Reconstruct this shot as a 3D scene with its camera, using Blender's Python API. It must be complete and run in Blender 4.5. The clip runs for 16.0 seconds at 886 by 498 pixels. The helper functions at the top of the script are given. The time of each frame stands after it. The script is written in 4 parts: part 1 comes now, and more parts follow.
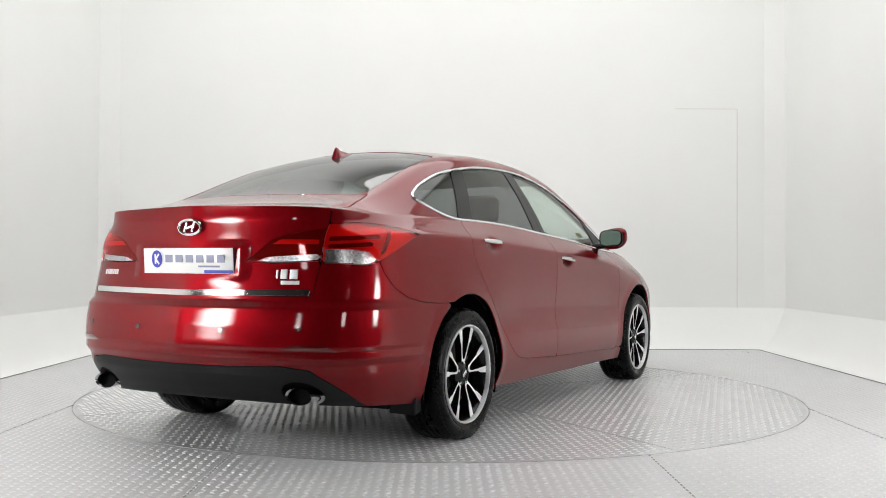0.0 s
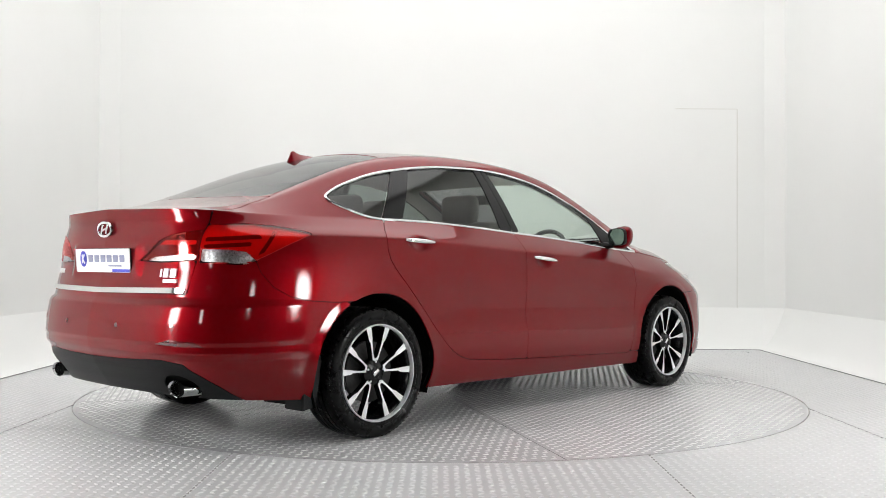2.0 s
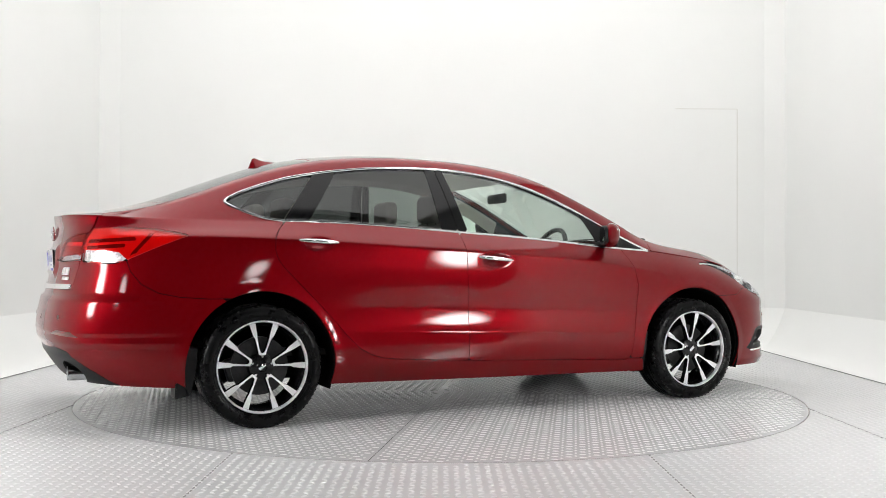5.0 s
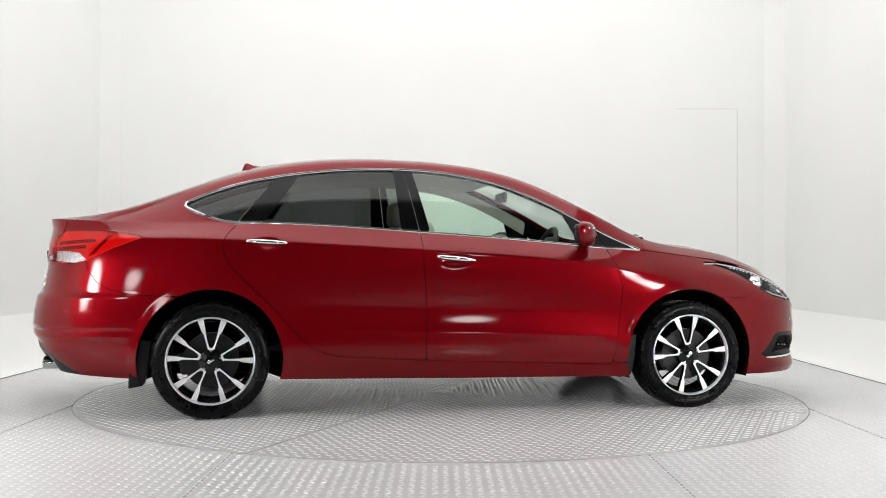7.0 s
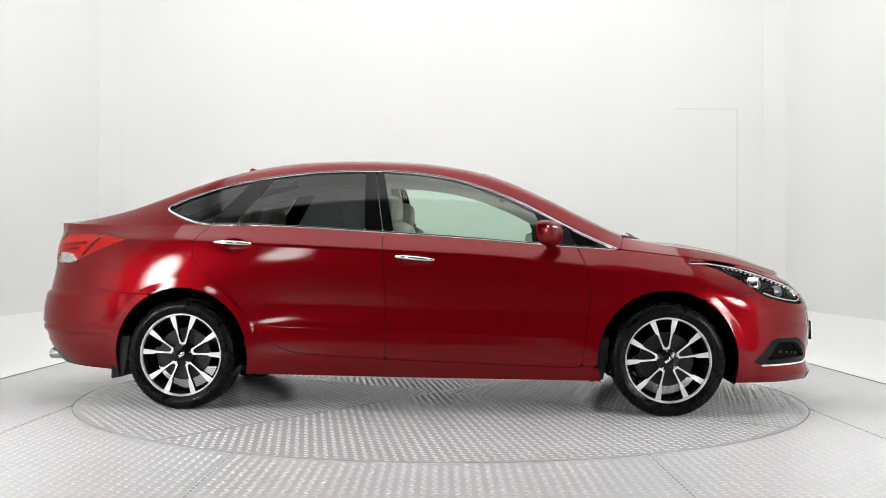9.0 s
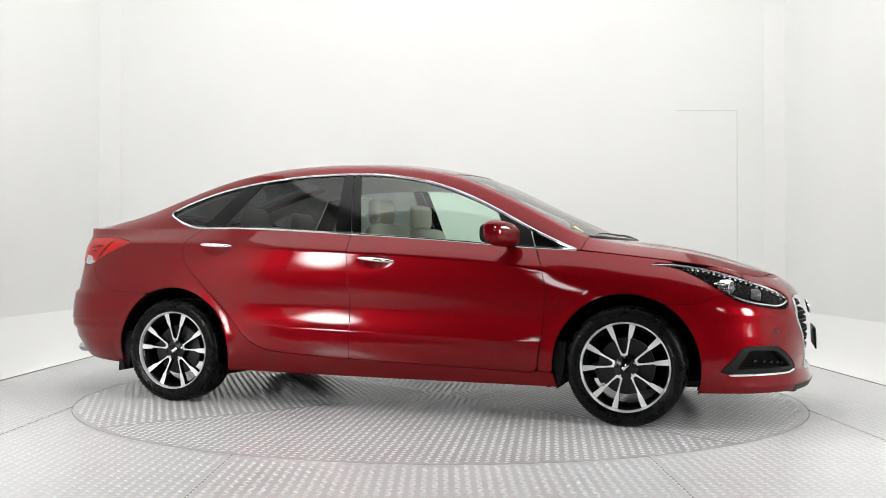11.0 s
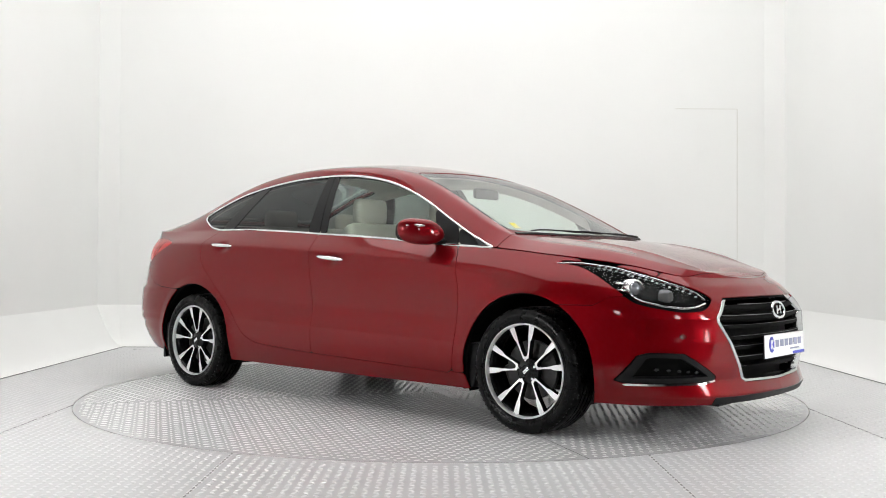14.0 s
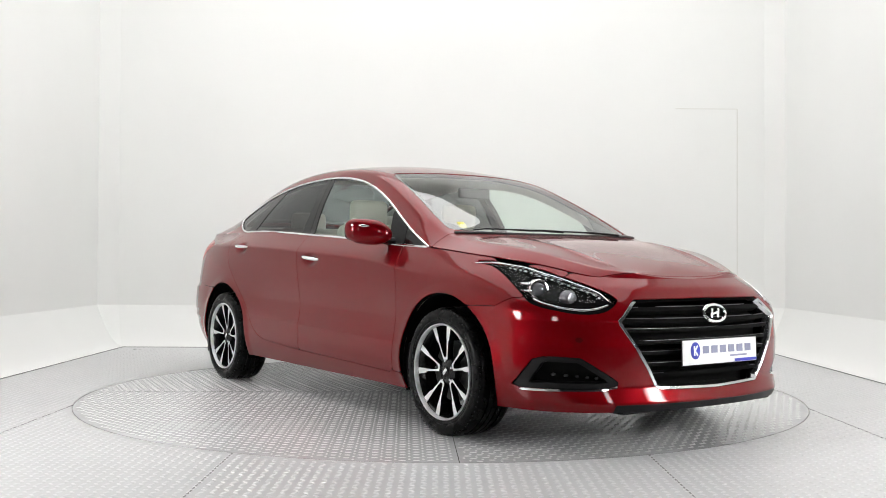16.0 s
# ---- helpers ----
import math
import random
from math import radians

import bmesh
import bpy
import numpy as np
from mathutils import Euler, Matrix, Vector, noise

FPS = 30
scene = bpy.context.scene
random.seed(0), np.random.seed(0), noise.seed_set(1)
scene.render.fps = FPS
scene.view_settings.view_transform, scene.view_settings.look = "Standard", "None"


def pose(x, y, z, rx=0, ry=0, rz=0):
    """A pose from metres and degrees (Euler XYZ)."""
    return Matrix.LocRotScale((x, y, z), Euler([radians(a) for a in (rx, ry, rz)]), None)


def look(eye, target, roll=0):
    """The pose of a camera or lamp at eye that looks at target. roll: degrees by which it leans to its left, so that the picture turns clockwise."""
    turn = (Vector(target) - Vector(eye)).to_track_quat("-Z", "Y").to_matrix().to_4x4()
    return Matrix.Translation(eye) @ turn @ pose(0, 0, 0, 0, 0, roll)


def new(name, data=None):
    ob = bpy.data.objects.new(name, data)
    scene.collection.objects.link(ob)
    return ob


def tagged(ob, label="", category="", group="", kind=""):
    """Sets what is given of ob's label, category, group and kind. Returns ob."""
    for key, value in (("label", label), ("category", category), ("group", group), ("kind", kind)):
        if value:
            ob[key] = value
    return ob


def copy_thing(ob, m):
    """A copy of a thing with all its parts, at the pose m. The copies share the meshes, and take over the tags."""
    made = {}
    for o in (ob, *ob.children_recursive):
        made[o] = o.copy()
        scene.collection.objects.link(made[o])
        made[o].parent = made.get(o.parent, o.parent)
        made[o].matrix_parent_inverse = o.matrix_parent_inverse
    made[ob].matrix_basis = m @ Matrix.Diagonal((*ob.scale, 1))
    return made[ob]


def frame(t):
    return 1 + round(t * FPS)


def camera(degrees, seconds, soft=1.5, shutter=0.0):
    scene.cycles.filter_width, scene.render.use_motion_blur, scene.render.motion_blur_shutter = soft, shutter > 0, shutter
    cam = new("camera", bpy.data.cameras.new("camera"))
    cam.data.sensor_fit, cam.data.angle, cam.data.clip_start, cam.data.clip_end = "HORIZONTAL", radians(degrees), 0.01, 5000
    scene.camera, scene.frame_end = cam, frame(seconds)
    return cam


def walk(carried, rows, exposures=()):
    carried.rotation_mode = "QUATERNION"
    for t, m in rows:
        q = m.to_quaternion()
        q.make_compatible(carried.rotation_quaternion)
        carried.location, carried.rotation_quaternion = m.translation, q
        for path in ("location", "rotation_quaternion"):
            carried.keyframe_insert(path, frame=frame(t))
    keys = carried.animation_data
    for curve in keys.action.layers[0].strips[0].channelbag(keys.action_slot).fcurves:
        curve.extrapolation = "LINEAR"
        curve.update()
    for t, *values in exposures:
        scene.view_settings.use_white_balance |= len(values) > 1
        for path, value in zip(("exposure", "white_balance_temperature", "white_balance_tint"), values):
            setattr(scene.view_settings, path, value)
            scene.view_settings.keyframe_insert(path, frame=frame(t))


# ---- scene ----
# The camera stands on a tripod, nudged a little near the end; the car turns on its turntable before it.
# ---- camera ----
EYE = (0.0, -6.3555, 0.8475)
YAW, PITCH, ROLL = 0.0802, 0.8572, 0.2727


def aim(dpitch=0.0, dyaw=0.0):
    p, w = radians(PITCH + dpitch), radians(YAW + dyaw)
    d = Vector((math.sin(w) * math.cos(p), math.cos(w) * math.cos(p), math.sin(p)))
    return look(EYE, Vector(EYE) + d * 10, ROLL)


cam = camera(49.604, 16.0, soft=0.95)
walk(cam, [(0.0, aim()), (9.2, aim()), (11.3, aim(0.10)), (12.5, aim(0.10)), (13.0, aim(0.19)), (13.4, aim(0.16)), (13.8, aim()), (16.0, aim())],
     exposures=[(0.0, -0.22), (2.5, -0.12), (16.0, -0.10)])

# ---- light ----
world = bpy.data.worlds.new("studio_dark")
world.use_nodes = True
world.node_tree.nodes["Background"].inputs[0].default_value = (0.9, 0.95, 1.0, 1)
world.node_tree.nodes["Background"].inputs[1].default_value = 0.02
scene.world = world

# lamps: place, size, glow, and the point that each is turned to; the first is the wide light bank over the car
SOFTBOXES = [
    (0.0, 0.2, 5.05, 6.5, 6.0, 1.95, (0.0, 0.2, 0)),
    (-2.6, -6.6, 1.7, 0.7, 1.2, 22.0, (0, 0, 1.0)),
    (2.6, -6.6, 1.7, 0.7, 1.2, 22.0, (0, 0, 1.0)),
    (-3.1, -3.3, 1.20, 0.65, 1.25, 62.0, (0, 0, 0.9)),
    (3.1, -3.3, 1.20, 0.65, 1.25, 62.0, (0, 0, 0.9)),
]

# ---- materials ----
def material(name, color=(0.5, 0.5, 0.5), rough=0.5, metal=0.0, **more):
    m = bpy.data.materials.new(name)
    m.use_nodes = True
    b = m.node_tree.nodes["Principled BSDF"]
    b.inputs["Base Color"].default_value = (*color, 1)
    b.inputs["Roughness"].default_value = rough
    b.inputs["Metallic"].default_value = metal
    for key, value in more.items():
        b.inputs[key.replace("_", " ")].default_value = value
    return m


def grain(m, scale, amount, bump=0.0, rough=0.0, detail=6):
    """Noise over a material: colour value, relief and roughness."""
    nt = m.node_tree
    b = nt.nodes["Principled BSDF"]
    co = nt.nodes.new("ShaderNodeTexCoord")
    nz = nt.nodes.new("ShaderNodeTexNoise")
    nz.inputs["Scale"].default_value, nz.inputs["Detail"].default_value = scale, detail
    nt.links.new(co.outputs["Object"], nz.inputs["Vector"])
    ramp = nt.nodes.new("ShaderNodeMapRange")
    ramp.inputs["From Min"].default_value, ramp.inputs["From Max"].default_value = 0.3, 0.7
    ramp.inputs["To Min"].default_value, ramp.inputs["To Max"].default_value = 1 - amount, 1 + amount
    nt.links.new(nz.outputs["Fac"], ramp.inputs["Value"])
    hsv = nt.nodes.new("ShaderNodeHueSaturation")
    hsv.inputs["Color"].default_value = b.inputs["Base Color"].default_value
    nt.links.new(ramp.outputs["Result"], hsv.inputs["Value"])
    nt.links.new(hsv.outputs["Color"], b.inputs["Base Color"])
    if bump:
        bp = nt.nodes.new("ShaderNodeBump")
        bp.inputs["Strength"].default_value, bp.inputs["Distance"].default_value = 1.0, bump
        nt.links.new(nz.outputs["Fac"], bp.inputs["Height"])
        nt.links.new(bp.outputs["Normal"], b.inputs["Normal"])
    if rough:
        r0 = b.inputs["Roughness"].default_value
        mr = nt.nodes.new("ShaderNodeMapRange")
        mr.inputs["From Min"].default_value, mr.inputs["From Max"].default_value = 0.3, 0.7
        mr.inputs["To Min"].default_value, mr.inputs["To Max"].default_value = r0 - rough, r0 + rough
        nz2 = nt.nodes.new("ShaderNodeTexNoise")
        nz2.inputs["Scale"].default_value = scale * 0.2
        nt.links.new(co.outputs["Object"], nz2.inputs["Vector"])
        nt.links.new(nz2.outputs["Fac"], mr.inputs["Value"])
        nt.links.new(mr.outputs["Result"], b.inputs["Roughness"])
    return m


def pane_glass(name, tint, gloss=1.0, most=1.0):
    """A thin pane: tinted see-through with a mirror sheen that grows towards grazing."""
    m = bpy.data.materials.new(name)
    m.use_nodes = True
    nt = m.node_tree
    nt.nodes.clear()
    out = nt.nodes.new("ShaderNodeOutputMaterial")
    mix = nt.nodes.new("ShaderNodeMixShader")
    tr = nt.nodes.new("ShaderNodeBsdfTransparent")
    gl = nt.nodes.new("ShaderNodeBsdfGlossy")
    fr = nt.nodes.new("ShaderNodeLayerWeight")
    fr.inputs["Blend"].default_value = 0.5
    power = nt.nodes.new("ShaderNodeMath")
    power.operation, power.inputs[1].default_value = "POWER", 5.0
    sheen = nt.nodes.new("ShaderNodeMapRange")
    sheen.inputs["To Min"].default_value, sheen.inputs["To Max"].default_value = 0.07 * gloss, most
    nt.links.new(fr.outputs["Facing"], power.inputs[0])
    nt.links.new(power.outputs[0], sheen.inputs["Value"])
    tr.inputs["Color"].default_value = (*tint, 1)
    gl.inputs["Roughness"].default_value = 0.01
    nt.links.new(sheen.outputs["Result"], mix.inputs[0])
    nt.links.new(tr.outputs[0], mix.inputs[1])
    nt.links.new(gl.outputs[0], mix.inputs[2])
    nt.links.new(mix.outputs[0], out.inputs[0])
    return m


PAINT = grain(material("red_metallic_paint", (0.160, 0.0005, 0.0032), 0.38, 0.45, Specular_IOR_Level=0.02, Coat_Weight=1.0, Coat_Roughness=0.015, Coat_IOR=1.34), 900, 0.10, detail=2)
GAP = material("black_underbody", (0.003, 0.003, 0.003), 0.7, Specular_IOR_Level=0.06)
TRIM = grain(material("black_plastic", (0.006, 0.006, 0.0065), 0.42, Specular_IOR_Level=0.18), 400, 0.15, 0.0002)
GLOSS_BLACK = material("gloss_black", (0.004, 0.004, 0.0045), 0.10, Specular_IOR_Level=0.22)
CHROME = material("chrome", (0.86, 0.87, 0.88), 0.07, 1.0)
SATIN = grain(material("machined_aluminium", (0.80, 0.80, 0.81), 0.42, 0.55), 300, 0.05)
RUBBER = grain(material("tyre_rubber", (0.003, 0.003, 0.0032), 0.30, Specular_IOR_Level=0.12), 120, 0.2, 0.0004, 0.1)
RIM_BLACK = material("gloss_black_rim", (0.005, 0.005, 0.0055), 0.22, Specular_IOR_Level=0.3)
DISC_STEEL = grain(material("brake_steel", (0.02, 0.02, 0.02), 0.35, 0.6), 60, 0.2)
SATIN_CHROME = material("satin_chrome", (0.55, 0.56, 0.57), 0.16, 1.0)
GLASS = pane_glass("clear_glass", (0.78, 0.91, 0.83), 1.0)
SHIELD_GLASS = pane_glass("windscreen_glass", (0.94, 0.97, 0.955), 2.6)
DARK_GLASS = pane_glass("privacy_glass", (0.20, 0.215, 0.21), 0.6)
REAR_GLASS = pane_glass("rear_glass", (0.22, 0.24, 0.25), 2.5)
LENS = pane_glass("lamp_lens", (0.96, 0.97, 0.98), 0.18, 0.4)
RED_LENS = pane_glass("red_lens", (1.0, 0.14, 0.12), 0.7)
PROJECTOR = material("projector_lens_glass", (0.20, 0.21, 0.23), 0.06, 0.7)
LAMP_CHROME = grain(material("ribbed_lamp_reflector", (0.62, 0.62, 0.63), 0.28, 1.0), 90, 0.35, 0.0012, detail=1)
RED_LAMP = material("red_reflector", (0.50, 0.015, 0.015), 0.3, 0.0, Coat_Weight=1.0)
DARK_RED = material("dark_red_reflector", (0.09, 0.003, 0.003), 0.2, Coat_Weight=1.0)
STRIP_WHITE = material("white_light_guide", (0.85, 0.86, 0.88), 0.2, Coat_Weight=0.5)
SILVER = material("lamp_reflector", (0.8, 0.8, 0.8), 0.18, 1.0)
LEATHER = grain(material("beige_leather", (0.55, 0.51, 0.45), 0.5), 90, 0.08, 0.0006)
DASH = grain(material("dark_dash", (0.03, 0.03, 0.032), 0.6), 200, 0.15, 0.0003)
LINING = grain(material("pale_headlining", (0.68, 0.66, 0.61), 0.9), 150, 0.06)
PLATE_WHITE = material("plate_white", (0.8, 0.8, 0.8), 0.3, Coat_Weight=0.4)
PLATE_BLUE = material("plate_blue", (0.03, 0.04, 0.42), 0.35)
PLATE_GREY = material("plate_grey", (0.24, 0.25, 0.36), 0.4)
STICKER = material("yellow_sticker", (0.75, 0.68, 0.08), 0.5)
WALL = grain(material("white_wall_paint", (0.82, 0.825, 0.81), 0.7), 1.1, 0.012, 0.0, 0.05)
FLOOR = grain(material("grey_floor_paint", (0.50, 0.502, 0.508), 0.32), 24.0, 0.02, 0.0, 0.02)
PLATE_STEEL = grain(material("grey_tread_plate", (0.51, 0.512, 0.516), 0.20), 24.0, 0.03, 0.0, 0.04)
# the turntable's raised marks are a little paler than its sheets
LUG = grain(material("pale_tread_lug", (0.61, 0.61, 0.613), 0.22), 20.0, 0.04, 0.0, 0.02)
FLOOR_LUG = grain(material("painted_tread_lug", (0.64, 0.64, 0.648), 0.32), 9.0, 0.02, 0.0, 0.02)
DULL_METAL = material("glint_and_bowl_metal", (0.14, 0.14, 0.15), 0.3, 0.8)
SEAM = material("worn_seam", (0.22, 0.22, 0.22), 0.6)


# ---- small mesh helpers ----
def mesh_of(name, verts, faces, mat, smooth=True, normals=None, mats=None, index=None):
    me = bpy.data.meshes.new(name)
    me.from_pydata([tuple(v) for v in verts], [], faces)
    for m in mats or [mat]:
        me.materials.append(m)
    if index is not None:
        me.polygons.foreach_set("material_index", index)
    me.polygons.foreach_set("use_smooth", [smooth] * len(me.polygons))
    me.update()
    if normals is not None:
        me.normals_split_custom_set_from_vertices([tuple(n) for n in normals])
    return me


def part(name, bm, mat, parent, label="", smooth=True):
    """Links a bmesh (or a mesh) as one mesh object under a thing or a part."""
    if isinstance(bm, bmesh.types.BMesh):
        me = bpy.data.meshes.new(name)
        bm.to_mesh(me)
        bm.free()
        me.materials.append(mat)
        me.polygons.foreach_set("use_smooth", [smooth] * len(me.polygons))
        if smooth:
            me.set_sharp_from_angle(angle=radians(38))
    else:
        me = bm
    ob = new(name, me)
    ob.parent = parent
    return tagged(ob, label)


def box(sx, sy, sz, at=(0, 0, 0), bevel=0.0, seg=2, turn=None):
    bm = bmesh.new()
    bmesh.ops.create_cube(bm, size=1)
    bmesh.ops.scale(bm, vec=(sx, sy, sz), verts=bm.verts)
    if bevel:
        bmesh.ops.bevel(bm, geom=bm.edges[:], offset=bevel, segments=seg, affect="EDGES", profile=0.5)
    if turn:
        bmesh.ops.transform(bm, matrix=turn, verts=bm.verts)
    bmesh.ops.translate(bm, vec=at, verts=bm.verts)
    return bm


def revolve(profile, n=64, axis="y"):
    """A closed ring from (radius, offset) pairs turned round the y axis."""
    bm = bmesh.new()
    rings = []
    for i in range(n):
        a = 2 * math.pi * i / n
        rings.append([bm.verts.new((r * math.cos(a), o, r * math.sin(a))) for r, o in profile])
    for i in range(n):
        p, q = rings[i], rings[(i + 1) % n]
        for k in range(len(profile) - 1):
            bm.faces.new((p[k], p[k + 1], q[k + 1], q[k]))
    bmesh.ops.remove_doubles(bm, verts=bm.verts, dist=1e-6)
    bmesh.ops.recalc_face_normals(bm, faces=bm.faces)
    return bm


def prism(outline, y0, y1, bevel=0.0):
    """An (x, z) outline given depth from y0 to y1."""
    bm = bmesh.new()
    lo = [bm.verts.new((x, y0, z)) for x, z in outline]
    hi = [bm.verts.new((x, y1, z)) for x, z in outline]
    bm.faces.new(lo)
    bm.faces.new(hi[::-1])
    n = len(lo)
    for i in range(n):
        bm.faces.new((lo[i], hi[i], hi[(i + 1) % n], lo[(i + 1) % n]))
    bmesh.ops.recalc_face_normals(bm, faces=bm.faces)
    if bevel:
        bmesh.ops.bevel(bm, geom=bm.edges[:], offset=bevel, segments=2, affect="EDGES")
    return bm


def tube(points, radius, n=10, flat=1.0):
    """A round bar along points; radius may be a list."""
    bm = bmesh.new()
    pts = [Vector(p) for p in points]
    rad = radius if isinstance(radius, (list, tuple)) else [radius] * len(pts)
    rings = []
    for i, p in enumerate(pts):
        d = (pts[min(i + 1, len(pts) - 1)] - pts[max(i - 1, 0)]).normalized()
        u = d.cross(Vector((0, 0, 1)) if abs(d.z) < 0.9 else Vector((1, 0, 0))).normalized()
        w = d.cross(u)
        rings.append([bm.verts.new(p + (u * math.cos(2 * math.pi * k / n) + w * flat * math.sin(2 * math.pi * k / n)) * rad[i]) for k in range(n)])
    for p, q in zip(rings, rings[1:]):
        for k in range(n):
            bm.faces.new((p[k], p[(k + 1) % n], q[(k + 1) % n], q[k]))
    bm.faces.new(rings[0][::-1])
    bm.faces.new(rings[-1])
    bmesh.ops.recalc_face_normals(bm, faces=bm.faces)
    return bm


# ---- the studio ----
HALF, BACK, COVE, FRONT, HIGH = 3.17, 3.2, 0.37, -9.0, 5.2
RIM_R = 2.272


def cove_wall(name, plan, label):
    """A coved wall along plan rows of (x, y, outward x, outward y), 15 cm thick."""
    prof = [(COVE * i / 12, 0.004 + 0.40 * (i / 12) ** 1.9) for i in range(13)]
    prof += [(COVE, 1.3), (COVE, 2.6), (COVE, HIGH), (COVE + 0.15, HIGH), (COVE + 0.15, -0.1), (0, -0.1)]
    verts, faces, n = [], [], len(prof)
    for x, y, nx, ny in plan:
        verts += [(x + nx * o, y + ny * o, z) for o, z in prof]
    for i in range(len(plan) - 1):
        for k in range(n - 1):
            a = i * n + k
            faces.append((a, a + n, a + n + 1, a + 1))
    me = mesh_of(name, verts, faces, WALL)
    me.set_sharp_from_angle(angle=radians(14))
    return tagged(new(name, me), label, "wall", kind="structure")


# the side walls meet the back wall in a narrow chamfer
SET_END = -3.0
cove_wall("wall_north", [(-HALF, BACK, -0.46, 1), (HALF, BACK, 0.46, 1)], "white coved studio back wall with a hairline door outline")
cove_wall("wall_west", [(-HALF, SET_END, -1, 0), (-HALF, BACK, -1, 0.85), (-HALF, BACK, -0.46, 1)], "white coved studio side wall")
cove_wall("wall_east", [(HALF, BACK, 0.46, 1), (HALF, BACK, 1, 0.85), (HALF, SET_END, 1, 0)], "white coved studio side wall")
DARK_WALL = grain(material("dark_wall", (0.03, 0.03, 0.032), 0.8), 2, 0.05)
tagged(part("wall_south", box(2 * HALF + 1.2, 0.15, HIGH, (0, FRONT - 0.075, HIGH / 2)), DARK_WALL, None),
       "plain dark wall behind the camera", "wall", kind="structure")
for name, x in (("wall_southwest", -HALF - COVE - 0.08), ("wall_southeast", HALF + COVE + 0.08)):
    tagged(part(name, box(0.15, SET_END - FRONT, HIGH, (x, (SET_END + FRONT) / 2, HIGH / 2)), DARK_WALL, None), "plain dark side wall of the hall", "wall", kind="structure")
tagged(part("ceiling", box(2 * HALF + 1.2, BACK - SET_END + 0.6, 0.12, (0, (BACK + SET_END) / 2 + 0.3, HIGH + 0.06)), grain(material("ceiling_paint", (0.78, 0.78, 0.77), 0.9), 2, 0.03), None),
       "plain white studio ceiling", "ceiling", kind="structure")
tagged(part("ceiling_south", box(2 * HALF + 1.2, SET_END - FRONT + 0.1, 0.12, (0, (SET_END + FRONT) / 2 - 0.05, HIGH + 0.06)), DARK_WALL, None),
       "plain dark hall ceiling", "ceiling", kind="structure")


def hairline(name, x0, z0, x1, z1):
    y = BACK + COVE - 0.003
    w = 0.006
    if x0 == x1:
        bm = box(w, 0.004, abs(z1 - z0), (x0, y, (z0 + z1) / 2))
    else:
        bm = box(abs(x1 - x0), 0.004, w, ((x0 + x1) / 2, y, z0))
    return bm


door = tagged(new("door_1"), "flush white door with a hairline gap in the back wall", "door", kind="structure")
DOOR_GAP = material("door_gap_shade", (0.66, 0.65, 0.61), 0.9)
part("gap_side", hairline("s", 3.06, 0.40, 3.06, 2.46), DOOR_GAP, door)
part("gap_top", hairline("t", 2.42, 2.463, 3.06, 2.463), DOOR_GAP, door)


def ring_sector(r0, r1, a0, a1, n, z, side_z):
    """A flat annulus piece with a skirt along its curved edges."""
    v, f = [], []
    for i in range(n + 1):
        a = a0 + (a1 - a0) * i / n
        c, s = math.cos(a), math.sin(a)
        v += [(r0 * c, r0 * s, z), (r1 * c, r1 * s, z), (r0 * c, r0 * s, side_z), (r1 * c, r1 * s, side_z)]
    for i in range(n):
        p, q = 4 * i, 4 * i + 4
        f += [(p, p + 1, q + 1, q), (p + 1, p + 3, q + 3, q + 1), (p + 2, p, q, q + 2)]
    return v, f


# the platform: a square sheet with a round hole for the turntable
def platform():
    v, f, n = [], [], 160
    r = RIM_R + 0.006
    for i in range(n):
        a = 2 * math.pi * (i + 0.5) / n
        c, s = math.cos(a), math.sin(a)
        k = 3.0 / max(abs(c), abs(s))
        v += [(r * c, r * s, -0.03), (r * c, r * s, 0), (k * c, k * s, 0)]
    for i in range(n):
        p, q = 3 * i, 3 * ((i + 1) % n)
        f += [(p, q, q + 1, p + 1), (p + 1, q + 1, q + 2, p + 2)]
    return v, f


v, f = platform()
floor = tagged(new("floor", mesh_of("floor", v, f, FLOOR, smooth=False)), "grey painted steel tread plate studio floor", "floor", kind="structure")
part("floor_edge", box(0.6, BACK + 3.0 + 0.2, 0.04, (-3.3, 0.1, -0.02)), FLOOR, floor)
part("floor_edge", box(0.6, BACK + 3.0 + 0.2, 0.04, (3.3, 0.1, -0.02)), FLOOR, floor)
part("floor_edge", box(6.0, 0.4, 0.04, (0, 3.2, -0.02)), FLOOR, floor)
part("floor_front", box(7.2, 0.5, 0.04, (0, -3.25, -0.02)), FLOOR, floor)
part("hall_floor", box(7.2, 5.7, 0.04, (0, -6.35, -0.02)), grain(material("hall_concrete", (0.12, 0.12, 0.12), 0.5), 3, 0.1), floor)
for x in (-HALF, HALF):
    part("floor_joint", box(0.007, 6.2, 0.006, (x * 0.9985, 0.1, 0.002)), SEAM, floor)
part("floor_joint", box(2 * HALF, 0.012, 0.006, (0, BACK - 0.006, 0.002)), SEAM, floor)
tagged(part("pit", box(5.2, 5.2, 0.04, (0, 0, -0.30)), GAP, None), "dark pit below the turntable", "floor", kind="structure")


